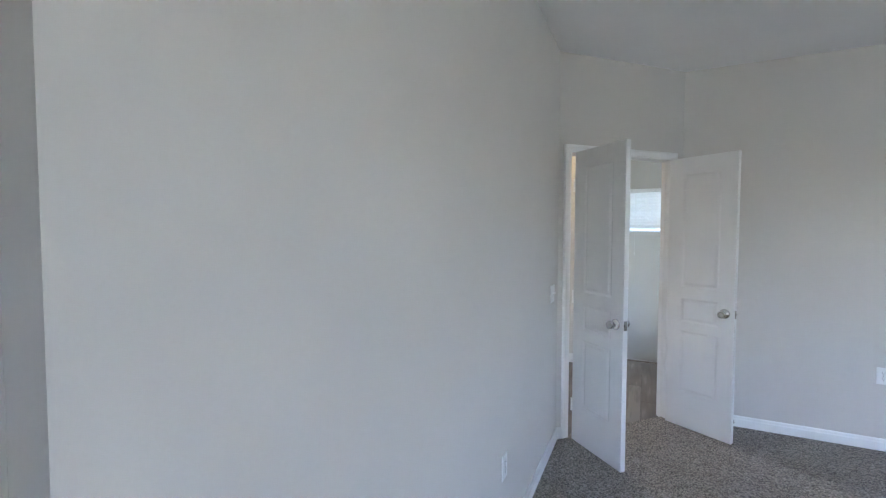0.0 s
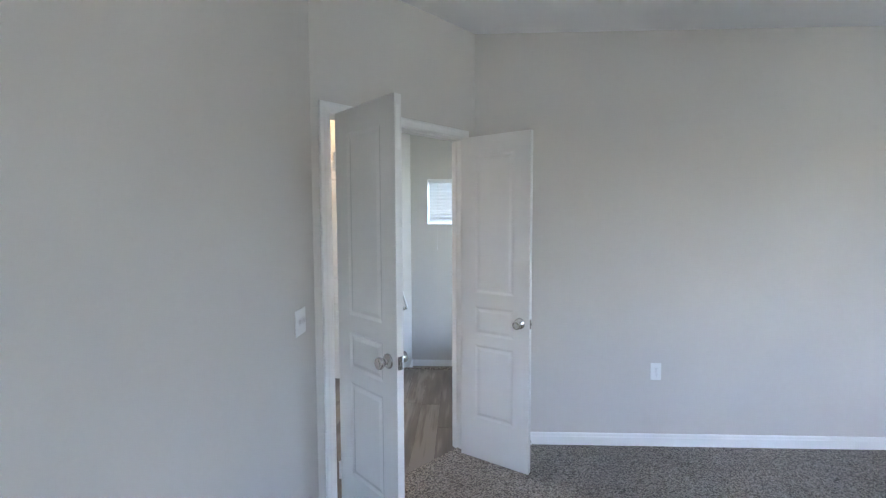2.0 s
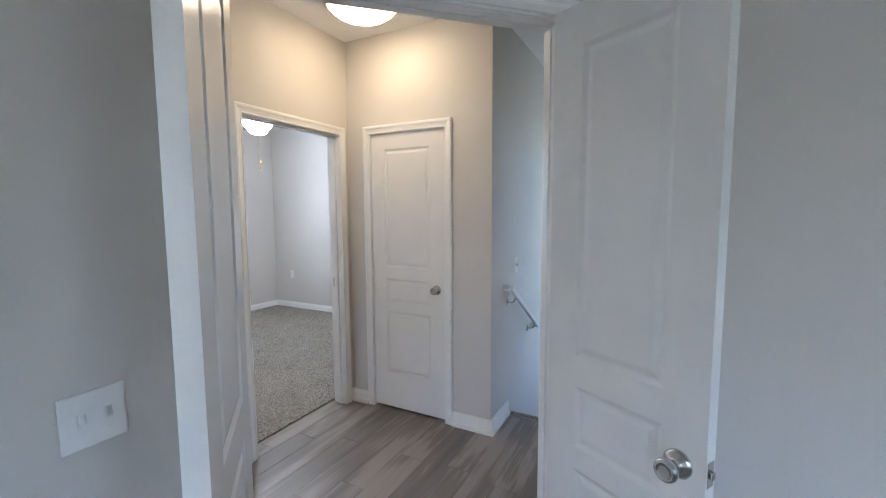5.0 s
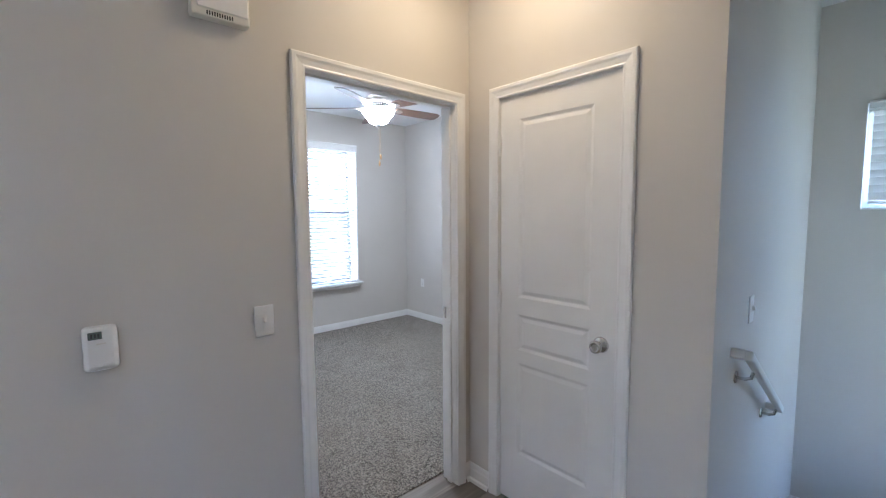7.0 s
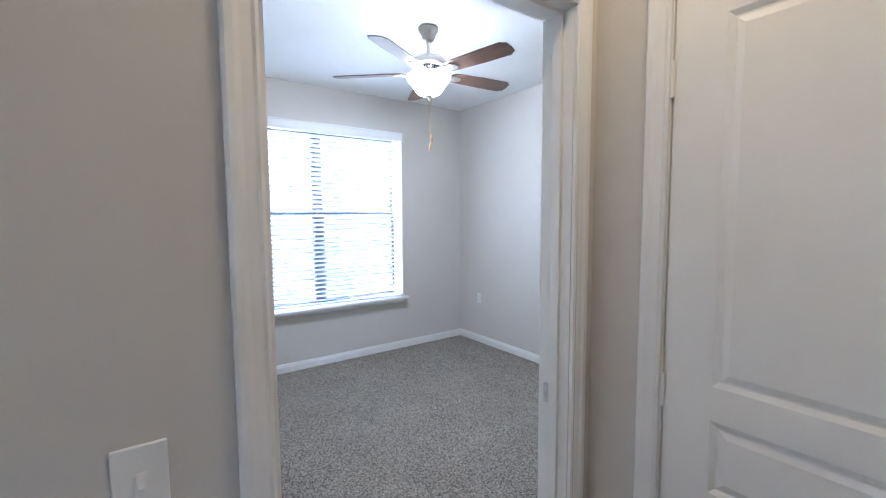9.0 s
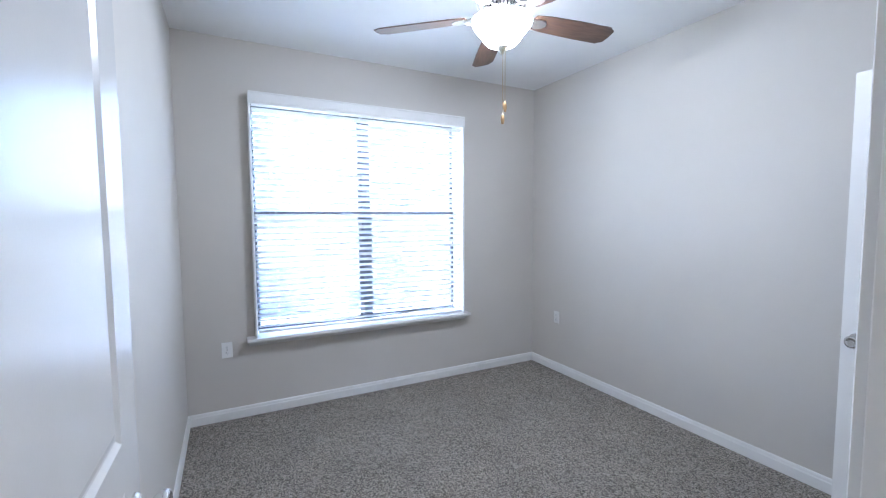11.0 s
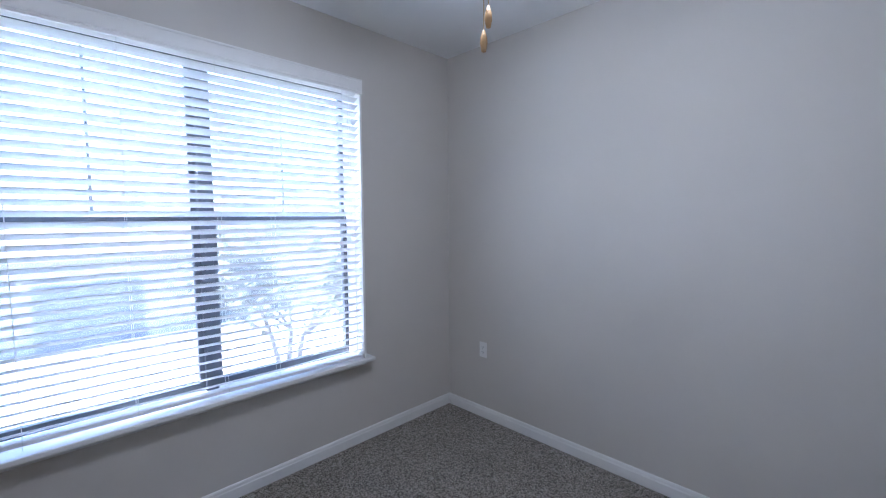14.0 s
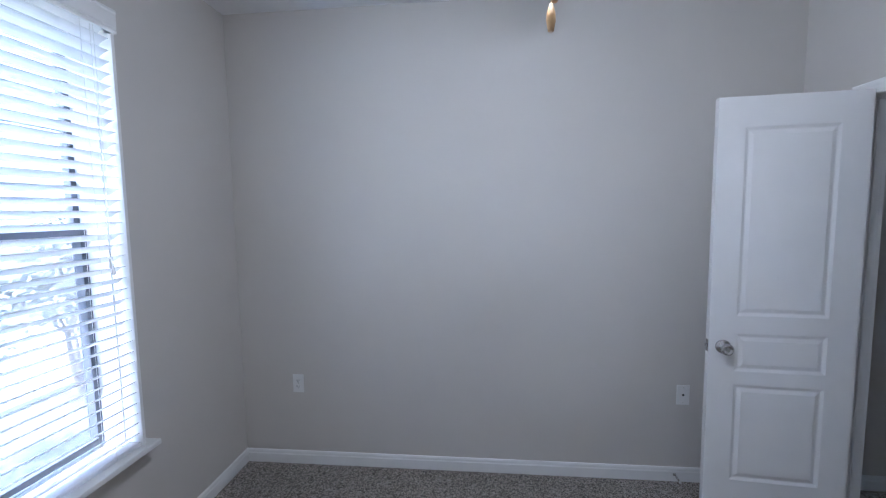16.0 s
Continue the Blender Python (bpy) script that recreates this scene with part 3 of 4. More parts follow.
for y0, y1 in ((WY0 + 0.008, WM - MW), (WM + MW, WY1 - 0.008)):
    for z0, z1, dx, tag in ((WZ0 + 0.01, WR + 0.02, 0.022, "lower"), (WR - 0.02, WZ1 - 0.008, 0.0, "upper")):
        x0, x1 = WX - 0.15 + dx, WX - 0.115 + dx
        sash = wpart("sash", (x0, y0, z0), (x1, y0 + 0.026, z1), BRONZE)
        for lo, hi in (((x0, y1 - 0.026, z0), (x1, y1, z1)), ((x0, y0 + 0.026, z0), (x1, y1 - 0.026, z0 + 0.036)), ((x0, y0 + 0.026, z1 - 0.036), (x1, y1 - 0.026, z1))):
            wpart("sash_bar", lo, hi, BRONZE, sash)
        pane = new("pane", sheet_mesh([(x0 + 0.016 - WX, y - WY0, z - WZ0) for y, z in ((y0 + 0.02, z0 + 0.03), (y1 - 0.02, z0 + 0.03), (y1 - 0.02, z1 - 0.03), (y0 + 0.02, z1 - 0.03))]))
        pane.parent = sash
        pane.visible_shadow = False
        if tag == "lower":
            xs = WX - 0.150
            for lo, hi in (((xs, y0, z0), (xs + 0.008, y0 + 0.014, z1)), ((xs, y1 - 0.014, z0), (xs + 0.008, y1, z1))):
                wpart("screen_frame", lo, hi, BRONZE, None, 0.001)
            net = bpy.data.meshes.new("insect_screen")
            net.from_pydata([(xs + 0.004 - WX, y - WY0, z - WZ0) for y, z in ((y0 + 0.012, z0), (y1 - 0.012, z0), (y1 - 0.012, z1), (y0 + 0.012, z1))], [], [(0, 1, 2, 3)])
            net.materials.append(NET)
            o = new("insect_screen", net)
            o.parent = win
            tagged(o, "fine grey insect screen")
        if tag == "upper":
            yc, zc = (y0 + y1) / 2, (z0 + z1) / 2
            wpart("muntin", (x0 + 0.020, yc - 0.007, z0 + 0.036), (x0 + 0.026, yc + 0.007, z1 - 0.036), GRILLE, sash)
            wpart("muntin", (x0 + 0.0205, y0 + 0.026, zc - 0.007), (x0 + 0.0265, y1 - 0.026, zc + 0.007), GRILLE, sash)
# stool with rounded nose, and a moulded apron below it
bm = boxed((WX - 0.158, WY0, WZ0 - 0.024), (WX, WY1, WZ0 - 0.001))
box(bm, (WX, WY0 - 0.07, WZ0 - 0.024), (WX + 0.106, WY1 + 0.066, WZ0), 0.005)
tagged(part("window_sill", bm, TRIM), "white painted wooden window stool with rounded nose", "window sill", kind="structure")
bm = bmesh.new()
prof = ((0.0, 0.0), (0.070, 0.0), (0.066, -0.012), (0.034, -0.022), (0.026, -0.036), (0.014, -0.046), (0.0, -0.046))
ends = [[bm.verts.new((WX + o, y, WZ0 - 0.0245 + h)) for o, h in prof] for y in (WY0 - 0.052, WY1 + 0.048)]
for k in range(len(prof) - 1):
    bm.faces.new([ends[0][k], ends[0][k + 1], ends[1][k + 1], ends[1][k]])
bm.faces.new(ends[0]), bm.faces.new(ends[1])
tagged(part("trim", bm, TRIM), "white moulded apron under the window sill", "trim", kind="structure")


def slat_mesh(vinyl_mat, width, depth=0.050, crown=0.0035):
    """A crowned blind slat, 3 mm thick, along y."""
    bm = bmesh.new()
    k = 5
    top, low = [], []
    for i in range(k):
        u = -1 + 2 * i / (k - 1)
        x, z = u * depth / 2, crown * (1 - u * u)
        top.append([bm.verts.new((x, y, z + 0.0015)) for y in (0, width)])
        low.append([bm.verts.new((x, y, z - 0.0015)) for y in (0, width)])
    for i in range(k - 1):
        bm.faces.new([top[i][0], top[i + 1][0], top[i + 1][1], top[i][1]])
        bm.faces.new([low[i][0], low[i][1], low[i + 1][1], low[i + 1][0]])
    for e in (0, 1):
        bm.faces.new([r[e] for r in top] + [r[e] for r in reversed(low)])
    for i in (0, k - 1):
        bm.faces.new([top[i][0], top[i][1], low[i][1], low[i][0]])
    return mesh_of(bm, "slat", vinyl_mat, False)


def blind(m, width, drop, pitch, tilt, ladders, label, valance=0.075, cords=(), vinyl_mat=SLAT, lift=0.025, sag=0.0):
    """A 2-inch slat blind hanging from the origin: along y, the room to +x. Cords: (y, length). sag: degrees by which the lowest slats and the rail hang askew, higher at y = 0."""
    ob = empty("window_blind", m)
    part("headrail", boxed((-0.028, 0.004, -0.045), (0.026, width - 0.004, -0.002), 0.002), SLAT, ob)
    bm = bmesh.new()
    vp = ((0.034, 0.0), (0.046, 0.0), (0.050, -0.010), (0.046, -0.016), (0.046, -valance + 0.022), (0.043, -valance + 0.016), (0.046, -valance + 0.010), (0.044, -valance), (0.034, -valance))
    cols = [[bm.verts.new((x, y, z + lift)) for x, z in vp] for y in (-0.012, width + 0.012)]
    for k in range(len(vp)):
        j = (k + 1) % len(vp)
        bm.faces.new([cols[0][k], cols[0][j], cols[1][j], cols[1][k]])
    bm.faces.new(cols[0]), bm.faces.new(cols[1])
    for y in (-0.012, width + 0.002):
        box(bm, (0.0, y, -valance + lift), (0.034, y + 0.010, lift))
    part("valance", bm, TRIM, ob, "moulded white valance")
    me = slat_mesh(vinyl_mat, width - 0.012)

    def hung(a):
        return Matrix.Translation((0, width, -drop)) @ pose(0, 0, 0, -a) @ Matrix.Translation((0, -width, drop))

    rng = random.Random(5)
    n = round((drop - 0.072) / pitch) + 1
    for k in range(n):
        s = new("slat", me)
        s.parent = ob
        low = sag * max(0.0, (k - n + 14) / 13)
        s.matrix_basis = hung(low) @ pose(rng.uniform(-0.001, 0.001), 0.006, -0.052 - k * pitch, rng.uniform(-0.05, 0.05), -tilt + rng.uniform(-0.6, 0.6), 0)
    zb = -drop
    part("bottom_rail", boxed((-0.026, 0.006, zb - 0.008), (0.026, width - 0.006, zb + 0.010), 0.004, hung(sag)), SLAT, ob)
    for y in ladders:
        bm = tube(((0.0275, y, -0.05), (0.0275, y, zb)), 0.0009, 5)
        part("ladder_cord", bm, CORD, ob)
        bm = tube(((-0.0275, y, -0.05), (-0.0275, y, zb)), 0.0009, 5)
        part("ladder_cord", bm, CORD, ob)
    for y, ln in cords:
        bm = tube(((0.031, y, -0.03), (0.033, y, -ln)), 0.0011, 5)
        c = part("pull_cord", bm, CORD, ob)
        part("tassel", lathe(((0, 0), (0.003, 0), (0.0065, -0.028), (0.005, -0.034), (0, -0.034)), 12, pose(0.033, y, -ln)), PLASTIC, c, "grey plastic cord tassel", True)
    return tagged(ob, label, "window blind", "window blinds")


BW = WY1 - WY0 - 0.008
blind(pose(WX + 0.052, WY0 + 0.004, WZ1 + 0.002), BW, 1.722, 0.0442, 27, (0.15, 0.52, 0.90, 1.17, 1.60), "white two-inch slat blind, lowered, slats tilted half open", 0.088, ((0.105, 0.90), (1.635, 0.93), (1.648, 0.96)), sag=0.9)

# ---- stair window ----
SX0, SX1, SZ0, SZ1, SY = -0.251, 0.534, 1.50, 2.12, 7.0
sw = tagged(empty("window_2", pose(SX0, SY, SZ0)), "small high stairwell window with white blind", "window", kind="structure")
for nm, lo, hi in (("window_frame", (0, 0.09, 0), (0.035, 0.13, 0.62)), ("window_frame", (0.75, 0.09, 0), (0.785, 0.13, 0.62)), ("window_frame", (0.035, 0.09, 0), (0.75, 0.13, 0.035)), ("window_frame", (0.035, 0.09, 0.585), (0.75, 0.13, 0.62)), ("sill", (0.002, 0.001, 0.0), (0.783, 0.09, 0.012))):
    part(nm, boxed(lo, hi, 0.002), TRIM, sw)
pane = new("pane", sheet_mesh([(0.03, 0.11, 0.03), (0.755, 0.11, 0.03), (0.755, 0.11, 0.59), (0.03, 0.11, 0.59)]))
pane.parent = sw
pane.visible_shadow = False
blind(pose(SX0 + 0.785 - 0.004, SY + 0.012, SZ1 - 0.004, 0, 0, 90) @ pose(0, 0, 0) @ Matrix.Diagonal((-1, 1, 1, 1)), 0.760, 0.575, 0.0442, 75, (0.14, 0.63), "white slat blind on the small stairwell window, slats shut", 0.06, ((0.645, 0.93),), vinyl_mat=DENSE, lift=0.012)


# ---- ceiling fans ----
def blade_mesh():
    """A fan blade along +x with clipped tip corners and a waisted root."""
    bm = bmesh.new()
    out = ((0.175, -0.048), (0.25, -0.058), (0.45, -0.066), (0.618, -0.068), (0.630, -0.054), (0.652, -0.046), (0.656, 0.0), (0.652, 0.046), (0.630, 0.054), (0.618, 0.068), (0.45, 0.066), (0.25, 0.058), (0.175, 0.048), (0.165, 0.0))
    prism(bm, out, -0.003, 0.003)
    bmesh.ops.bevel(bm, geom=list(bm.edges), offset=0.0012, segments=1, affect="EDGES")
    return mesh_of(bm, "blade", WALNUT)


def iron_mesh():
    """The bracket that carries a blade: two curved arms and a scalloped pad."""
    bm = bmesh.new()
    for s in (-1, 1):
        t = tube([(0.085 + 0.10 * u, s * (0.016 + 0.020 * math.sin(math.pi * u)), 0.012 - 0.020 * u - 0.010 * math.sin(math.pi * u)) for u in [k / 8 for k in range(9)]], 0.006, 8)
        me = bpy.data.meshes.new("tmp")
        t.to_mesh(me)
        t.free()
        bm.from_mesh(me)
        bpy.data.meshes.remove(me)
    prism(bm, [(0.205 + 0.045 * math.cos(a), 0.036 * math.sin(a)) for a in [2 * math.pi * k / 20 for k in range(20)]], -0.011, -0.0035)
    return mesh_of(bm, "blade_iron", BRUSH)


def ceiling_fan(x, y, turn, lit, label):
    ob = empty("ceiling_fan", pose(x, y, CEILING))
    part("canopy", lathe(((0, 0), (0.066, 0), (0.067, -0.012), (0.062, -0.030), (0.048, -0.052), (0.042, -0.075), (0.034, -0.088), (0.016, -0.092), (0, -0.092)), 40), BRUSH, ob, "brushed nickel canopy", True)
    part("downrod", lathe(((0.0125, -0.09), (0.0125, -0.185)), 16), BRUSH, ob, "", True)
    part("motor_housing", lathe(((0.0, -0.168), (0.022, -0.170), (0.028, -0.180), (0.06, -0.186), (0.096, -0.198), (0.116, -0.218), (0.120, -0.236), (0.117, -0.250), (0.106, -0.256), (0.104, -0.262), (0.0, -0.262)), 48), BRUSH, ob, "brushed nickel motor housing", True)
    part("vent_ring", lathe(((0.0, -0.2625), (0.098, -0.2625), (0.083, -0.286), (0.06, -0.290), (0, -0.290)), 48), BRUSH, ob, "", True)
    rib = mesh_of(boxed((0.085, -0.0028, -0.2865), (0.099, 0.0028, -0.2635), 0.001), "rib", SLOT)
    for k in range(36):
        r = new("rib", rib)
        r.parent = ob
        r.matrix_basis = pose(0, 0, 0, 0, 0, 10 * k)
    part("light_fitter", lathe(((0.0, -0.288), (0.062, -0.290), (0.066, -0.300), (0.058, -0.312), (0.055, -0.322), (0.0, -0.322)), 40), BRUSH, ob, "", True)
    part("bowl", lathe(((0.136, -0.3130), (0.142, -0.3135), (0.145, -0.318), (0.145, -0.324), (0.139, -0.342), (0.122, -0.363), (0.106, -0.382), (0.092, -0.404), (0.072, -0.426), (0.042, -0.439), (0.0, -0.442)), 48), lit, ob, "frosted white glass bowl", True)
    # plate added over the open bowl to cut its glow on the ceiling
    part("bowl_light_shield", lathe(((0.010, -0.3105), (0.128, -0.3110), (0.134, -0.3130), (0.128, -0.3150), (0.010, -0.3145)), 48), BRUSH, ob, "nickel plate added over the bowl to keep light off the ceiling", True)
    part("bowl_stem", lathe(((0.012, -0.320), (0.012, -0.440)), 16), BRUSH, ob)
    part("finial", lathe(((0, -0.434), (0.030, -0.4355), (0.031, -0.442), (0.020, -0.452), (0.010, -0.460), (0.012, -0.468), (0.006, -0.476), (0, -0.478)), 24), BRUSH, ob, "", True)
    bl, ir = blade_mesh(), iron_mesh()
    for k in range(5):
        a = turn + 72 * k
        for nm, me in (("blade", bl), ("blade_iron", ir)):
            o = new(nm, me)
            o.parent = ob
            o.matrix_basis = pose(0, 0, -0.294, 0, 0, a) @ pose(0, 0, 0, -12 if nm == "blade" else -6)
        tagged(o, "nickel bracket")
    for dx, dy, z1 in ((0.022, 0.004, -0.702), (0.014, -0.004, -0.760)):
        ch = part("pull_chain", tube(((dx * 0.9, dy * 0.9, -0.305), (dx, dy, -0.46), (dx, dy, z1)), 0.0012, 6), BRASS, ob, "fine brass chain")
        part("pull", lathe(((0, 0.002), (0.003, 0), (0.0085, -0.018), (0.0095, -0.032), (0.007, -0.046), (0.0055, -0.052), (0, -0.052)), 16, pose(dx, dy, z1)), OAKPULL, ch, "turned pale wood pull", True)
    return tagged(ob, label, "ceiling fan", "ceiling fans")


UNLIT = mat("frosted glass, unlit", (0.75, 0.74, 0.70), 0.3)
ceiling_fan(-3.32, 5.638, 12, BOWL, "five-blade ceiling fan, walnut blades, nickel motor, lit glass bowl")
ceiling_fan(1.80, 2.165, 125.6, UNLIT, "five-blade ceiling fan with dark walnut blades, light off")

# ---- landing ceiling lamp ----
lamp = empty("ceiling_lamp", pose(-1.13, 4.635, CEILING) @ Matrix.Diagonal((1.25, 1.25, 0.95, 1)))
part("base_pan", lathe(((0, 0), (0.165, 0), (0.172, -0.010), (0.174, -0.052), (0.168, -0.060), (0.160, -0.058), (0.157, -0.032), (0, -0.032)), 48), BRUSH, lamp, "nickel pan", True)
part("dome", lathe(((0.154, -0.034), (0.156, -0.052), (0.148, -0.070), (0.120, -0.096), (0.075, -0.116), (0.03, -0.124), (0, -0.125)), 48), DOME, lamp, "frosted glass dome", True)
tagged(lamp, "flush ceiling lamp with glowing frosted glass dome", "ceiling lamp")

# ---- ceiling air vent ----
vent = empty("ceiling_vent", pose(1.67, 3.305, CEILING))
bm = bmesh.new()
for lo, hi in (((-0.21, -0.115, -0.012), (0.21, -0.085, 0)), ((-0.21, 0.085, -0.012), (0.21, 0.115, 0)), ((-0.21, -0.085, -0.012), (-0.18, 0.085, 0)), ((0.18, -0.085, -0.012), (0.21, 0.085, 0))):
    box(bm, lo, hi)
part("frame", bm, TRIM, vent)
part("divider", boxed((-0.008, -0.085, -0.010), (0.008, 0.085, -0.001)), TRIM, vent)
part("backing", boxed((-0.18, -0.085, -0.002), (0.18, 0.085, -0.0005)), SLOT, vent)
sl = mesh_of(boxed((-0.0065, -0.085, -0.0006), (0.0065, 0.085, 0.0006)), "slat", BEIGEP)
for k in range(24):
    if k in (11, 12):
        continue
    o = new("slat", sl)
    o.parent = vent
    o.matrix_basis = pose(-0.173 + 0.346 * k / 23, 0, -0.0065, 0, 38 if k < 12 else -38)
tagged(vent, "white metal ceiling air register with angled slats", "ceiling vent")

# ---- wall plates ----
def on_wall(x0, y0, x1, y1, s, z):
    m, _ = along(x0, y0, x1, y1)
    return m @ pose(s, -0.0005, z)


plate("outlet", on_wall(0.289, 3.957, 4.2, 3.957, 1.2095, 0.522), "white duplex outlet on the wall above the baseboard")
plate("outlet", on_wall(-0.519, 0.345, -0.519, 3.149, 1.575, 0.44), "white duplex outlet low on the wall")
plate("light_switch", on_wall(-0.519, 0.345, -0.519, 3.149, 2.61, 1.083), "white double toggle switch beside the double door", "switch", 2)
plate("light_switch", on_wall(-1.650, 2.3, -1.650, 5.3, 1.694, 1.103), "white toggle switch beside the bedroom door", "switch")
plate("light_switch", on_wall(-0.486, 5.088, -0.486, 7.0, 0.50, 1.085), "white toggle switch above the handrail", "switch")
plate("outlet", on_wall(-4.955, 4.124, -4.955, 7.184, 0.261, 0.53), "white duplex outlet below the window corner")
plate("outlet", on_wall(-4.955, 7.184, -1.782, 7.184, 0.361, 0.53), "white duplex outlet above the baseboard")
plate("wall_jack", on_wall(-4.955, 7.184, -1.782, 7.184, 2.631, 0.525), "white cable jack plate above the baseboard", "jack")

# ---- thermostat ----
th = empty("thermostat", on_wall(-1.650, 2.3, -1.650, 5.3, 1.222, 1.108))
part("backplate", boxed((-0.034, -0.006, -0.064), (0.034, 0, 0.064), 0.002), PLASTIC, th)
part("case", boxed((-0.042, -0.028, -0.066), (0.042, -0.006, 0.068), 0.013), PLASTIC, th)
part("display", boxed((-0.028, -0.0306, 0.030), (0.004, -0.0295, 0.052), 0.0005), GREYP, th, "grey liquid crystal display")
for k in range(3):
    part("digit", boxed((-0.022 + 0.008 * k, -0.0309, 0.035), (-0.0175 + 0.008 * k, -0.0302, 0.047)), SLOT, th, "dark display bar")
part("badge", lathe(((0, -0.0315), (0.010, -0.0315), (0.011, -0.029)), 20, pose(0.018, 0, 0.043) @ Matrix.Rotation(radians(-90), 4, "X") @ Matrix.Rotation(radians(180), 4, "X") @ pose(0, 0, 0) @ Matrix.Diagonal((1, 0.5, 1, 1))), GREYP, th)
for k, x in enumerate((-0.016, 0.010, 0.020)):
    part("button", boxed((x - 0.006, -0.032, -0.050), (x + 0.006, -0.029, -0.043), 0.001), PLASTIC, th)
part("label", boxed((-0.010, -0.0304, 0.014), (0.012, -0.0297, 0.018)), BEIGEP, th)
tagged(th, "white plastic thermostat with small grey display", "thermostat")

# ---- door chime ----
chm = empty("door_chime", on_wall(-1.650, 2.3, -1.650, 5.3, 1.588, 2.187))
part("case", boxed((-0.088, -0.042, -0.058), (0.088, 0, 0.066), 0.005), BEIGEP, chm)
part("front", boxed((-0.072, -0.047, -0.034), (0.082, -0.040, 0.058), 0.003), PLASTIC, chm)
for k in range(11):
    part("grille_slot", boxed((-0.045 + 0.0075 * k, -0.0432, -0.053), (-0.0412 + 0.0075 * k, -0.0415, -0.040)), SLOT, chm, "dark grille slot")
tagged(chm, "ivory plastic door chime high on the wall", "door chime")

# ---- handrail ----
hr = empty("handrail", pose(-0.486, 5.315, 0.972))
slope = math.atan2(-0.489, 0.79)
d = Vector((0, math.cos(slope), math.sin(slope)))
c, s = math.cos(slope), math.sin(slope)
rm = Matrix(((1, 0, 0, 0.058), (0, c, -s, 0.0), (0, s, c, 0.0), (0, 0, 0, 1)))
part("rail", boxed((-0.013, 0.0, -0.030), (0.013, 0.84, 0.008), 0.007, rm), RAILW, hr)
part("return", boxed((-0.058, -0.004, -0.029), (-0.010, 0.024, 0.007), 0.005, rm), RAILW, hr)
part("return", boxed((-0.058, 0.816, -0.029), (-0.010, 0.844, 0.007), 0.005, rm), RAILW, hr)
for u in (0.10, 0.70):
    p = Vector((0.058, 0, 0)) + d * u
    br = part("bracket", tube(((0.003, p.y, p.z - 0.080), (0.03, p.y, p.z - 0.080), (0.052, p.y, p.z - 0.070), (0.058, p.y, p.z - 0.047)), 0.0065, 10), NICKEL, hr, "nickel wall bracket")
    part("rosette", lathe(((0, 0.005), (0.024, 0.004), (0.026, 0)), 20, pose(0, p.y, p.z - 0.080, 0, 90)), NICKEL, br, "", True)
tagged(hr, "short white painted handrail on nickel brackets", "handrail")

# ---- door stops ----
for x, y, r in ((0.66, 3.943, 180), (-2.36, 7.170, 180)):
    ds = empty("door_stop", pose(x, y, 0.055, 0, 0, r))
    pts = [(0.004 * math.cos(k * 0.9), 0.004 + 0.0011 * k, 0.004 * math.sin(k * 0.9)) for k in range(60)]
    part("spring", tube(pts, 0.0011, 5), NICKEL, ds, "nickel coil spring")
    part("tip", lathe(((0, 0.066), (0.005, 0.068), (0.006, 0.080), (0, 0.082)), 12, pose(0, 0, 0, -90)), PLASTIC, ds, "white rubber tip")
    part("foot", lathe(((0.009, 0.0), (0.008, 0.004), (0.004, 0.006), (0, 0.006)), 12, pose(0, 0, 0, -90)), NICKEL, ds)
    tagged(ds, "spring door stop screwed to the baseboard", "door stop")

# ---- closet wire shelf ----
sh = empty("wire_shelf", pose(-0.63, 6.04, 1.12))
for x in (-0.34, -0.17, 0.0):
    part("long_wire", tube(((x, 0.01, 0), (x, 1.11, 0)), 0.003, 6), PLASTIC, sh)
part("long_wire", tube(((-0.36, 0.01, -0.03), (-0.36, 1.11, -0.03)), 0.003, 6), PLASTIC, sh)
cw = mesh_of(tube(((-0.36, 0, -0.03), (-0.36, 0, 0.0), (0.03, 0, 0.0)), 0.0016, 5), "cross_wire", PLASTIC)
for k in range(42):
    o = new("cross_wire", cw)
    o.parent = sh
    o.matrix_basis = pose(0, 0.02 + 0.026 * k, 0)
tagged(sh, "white coated wire closet shelf", "wire shelf")

# ---- outside ----
GRASS = mat("dry summer grass", (0.095, 0.10, 0.07), 0.9, var=0.3, scale=0.7, bump=0.6, bscale=40)
ROAD = mat("pale concrete", (0.42, 0.41, 0.38), 0.85, var=0.12, scale=0.5, bump=0.2, bscale=30)
SIDING = mat("pale stucco", (0.42, 0.41, 0.39), 0.85, var=0.06, scale=1.5, bump=0.2, bscale=60)
GARAGE = mat("grey-blue garage door", (0.17, 0.18, 0.215), 0.6, var=0.05)
SHINGLE = mat("weathered shingles", (0.24, 0.22, 0.20), 0.9, var=0.2, scale=6, bump=0.5, bscale=25)
BARK = mat("grey bark", (0.20, 0.165, 0.13), 0.9, var=0.3, scale=8, bump=0.6, bscale=30)
LEAF = mat("green leaves", (0.115, 0.12, 0.09), 0.6, var=0.3, scale=3, per_object=0.15)
GZ = -3.1
bm = bmesh.new()
for q in (((-6.0, -900), (-6.0, 900), (-900, 900), (-900, -900)), ((900, -900), (900, 900), (-6.0, 900), (-6.0, -900))):
    bm.faces.new([bm.verts.new((x, y, GZ)) for x, y in q])
bmesh.ops.remove_doubles(bm, verts=bm.verts, dist=0.001)
tagged(part("ground", bm, GRASS), "green lawn running to the horizon", "ground", kind="structure")
bm = boxed((-22.0, -60, GZ - 0.2), (-15.0, 90, GZ + 0.02))
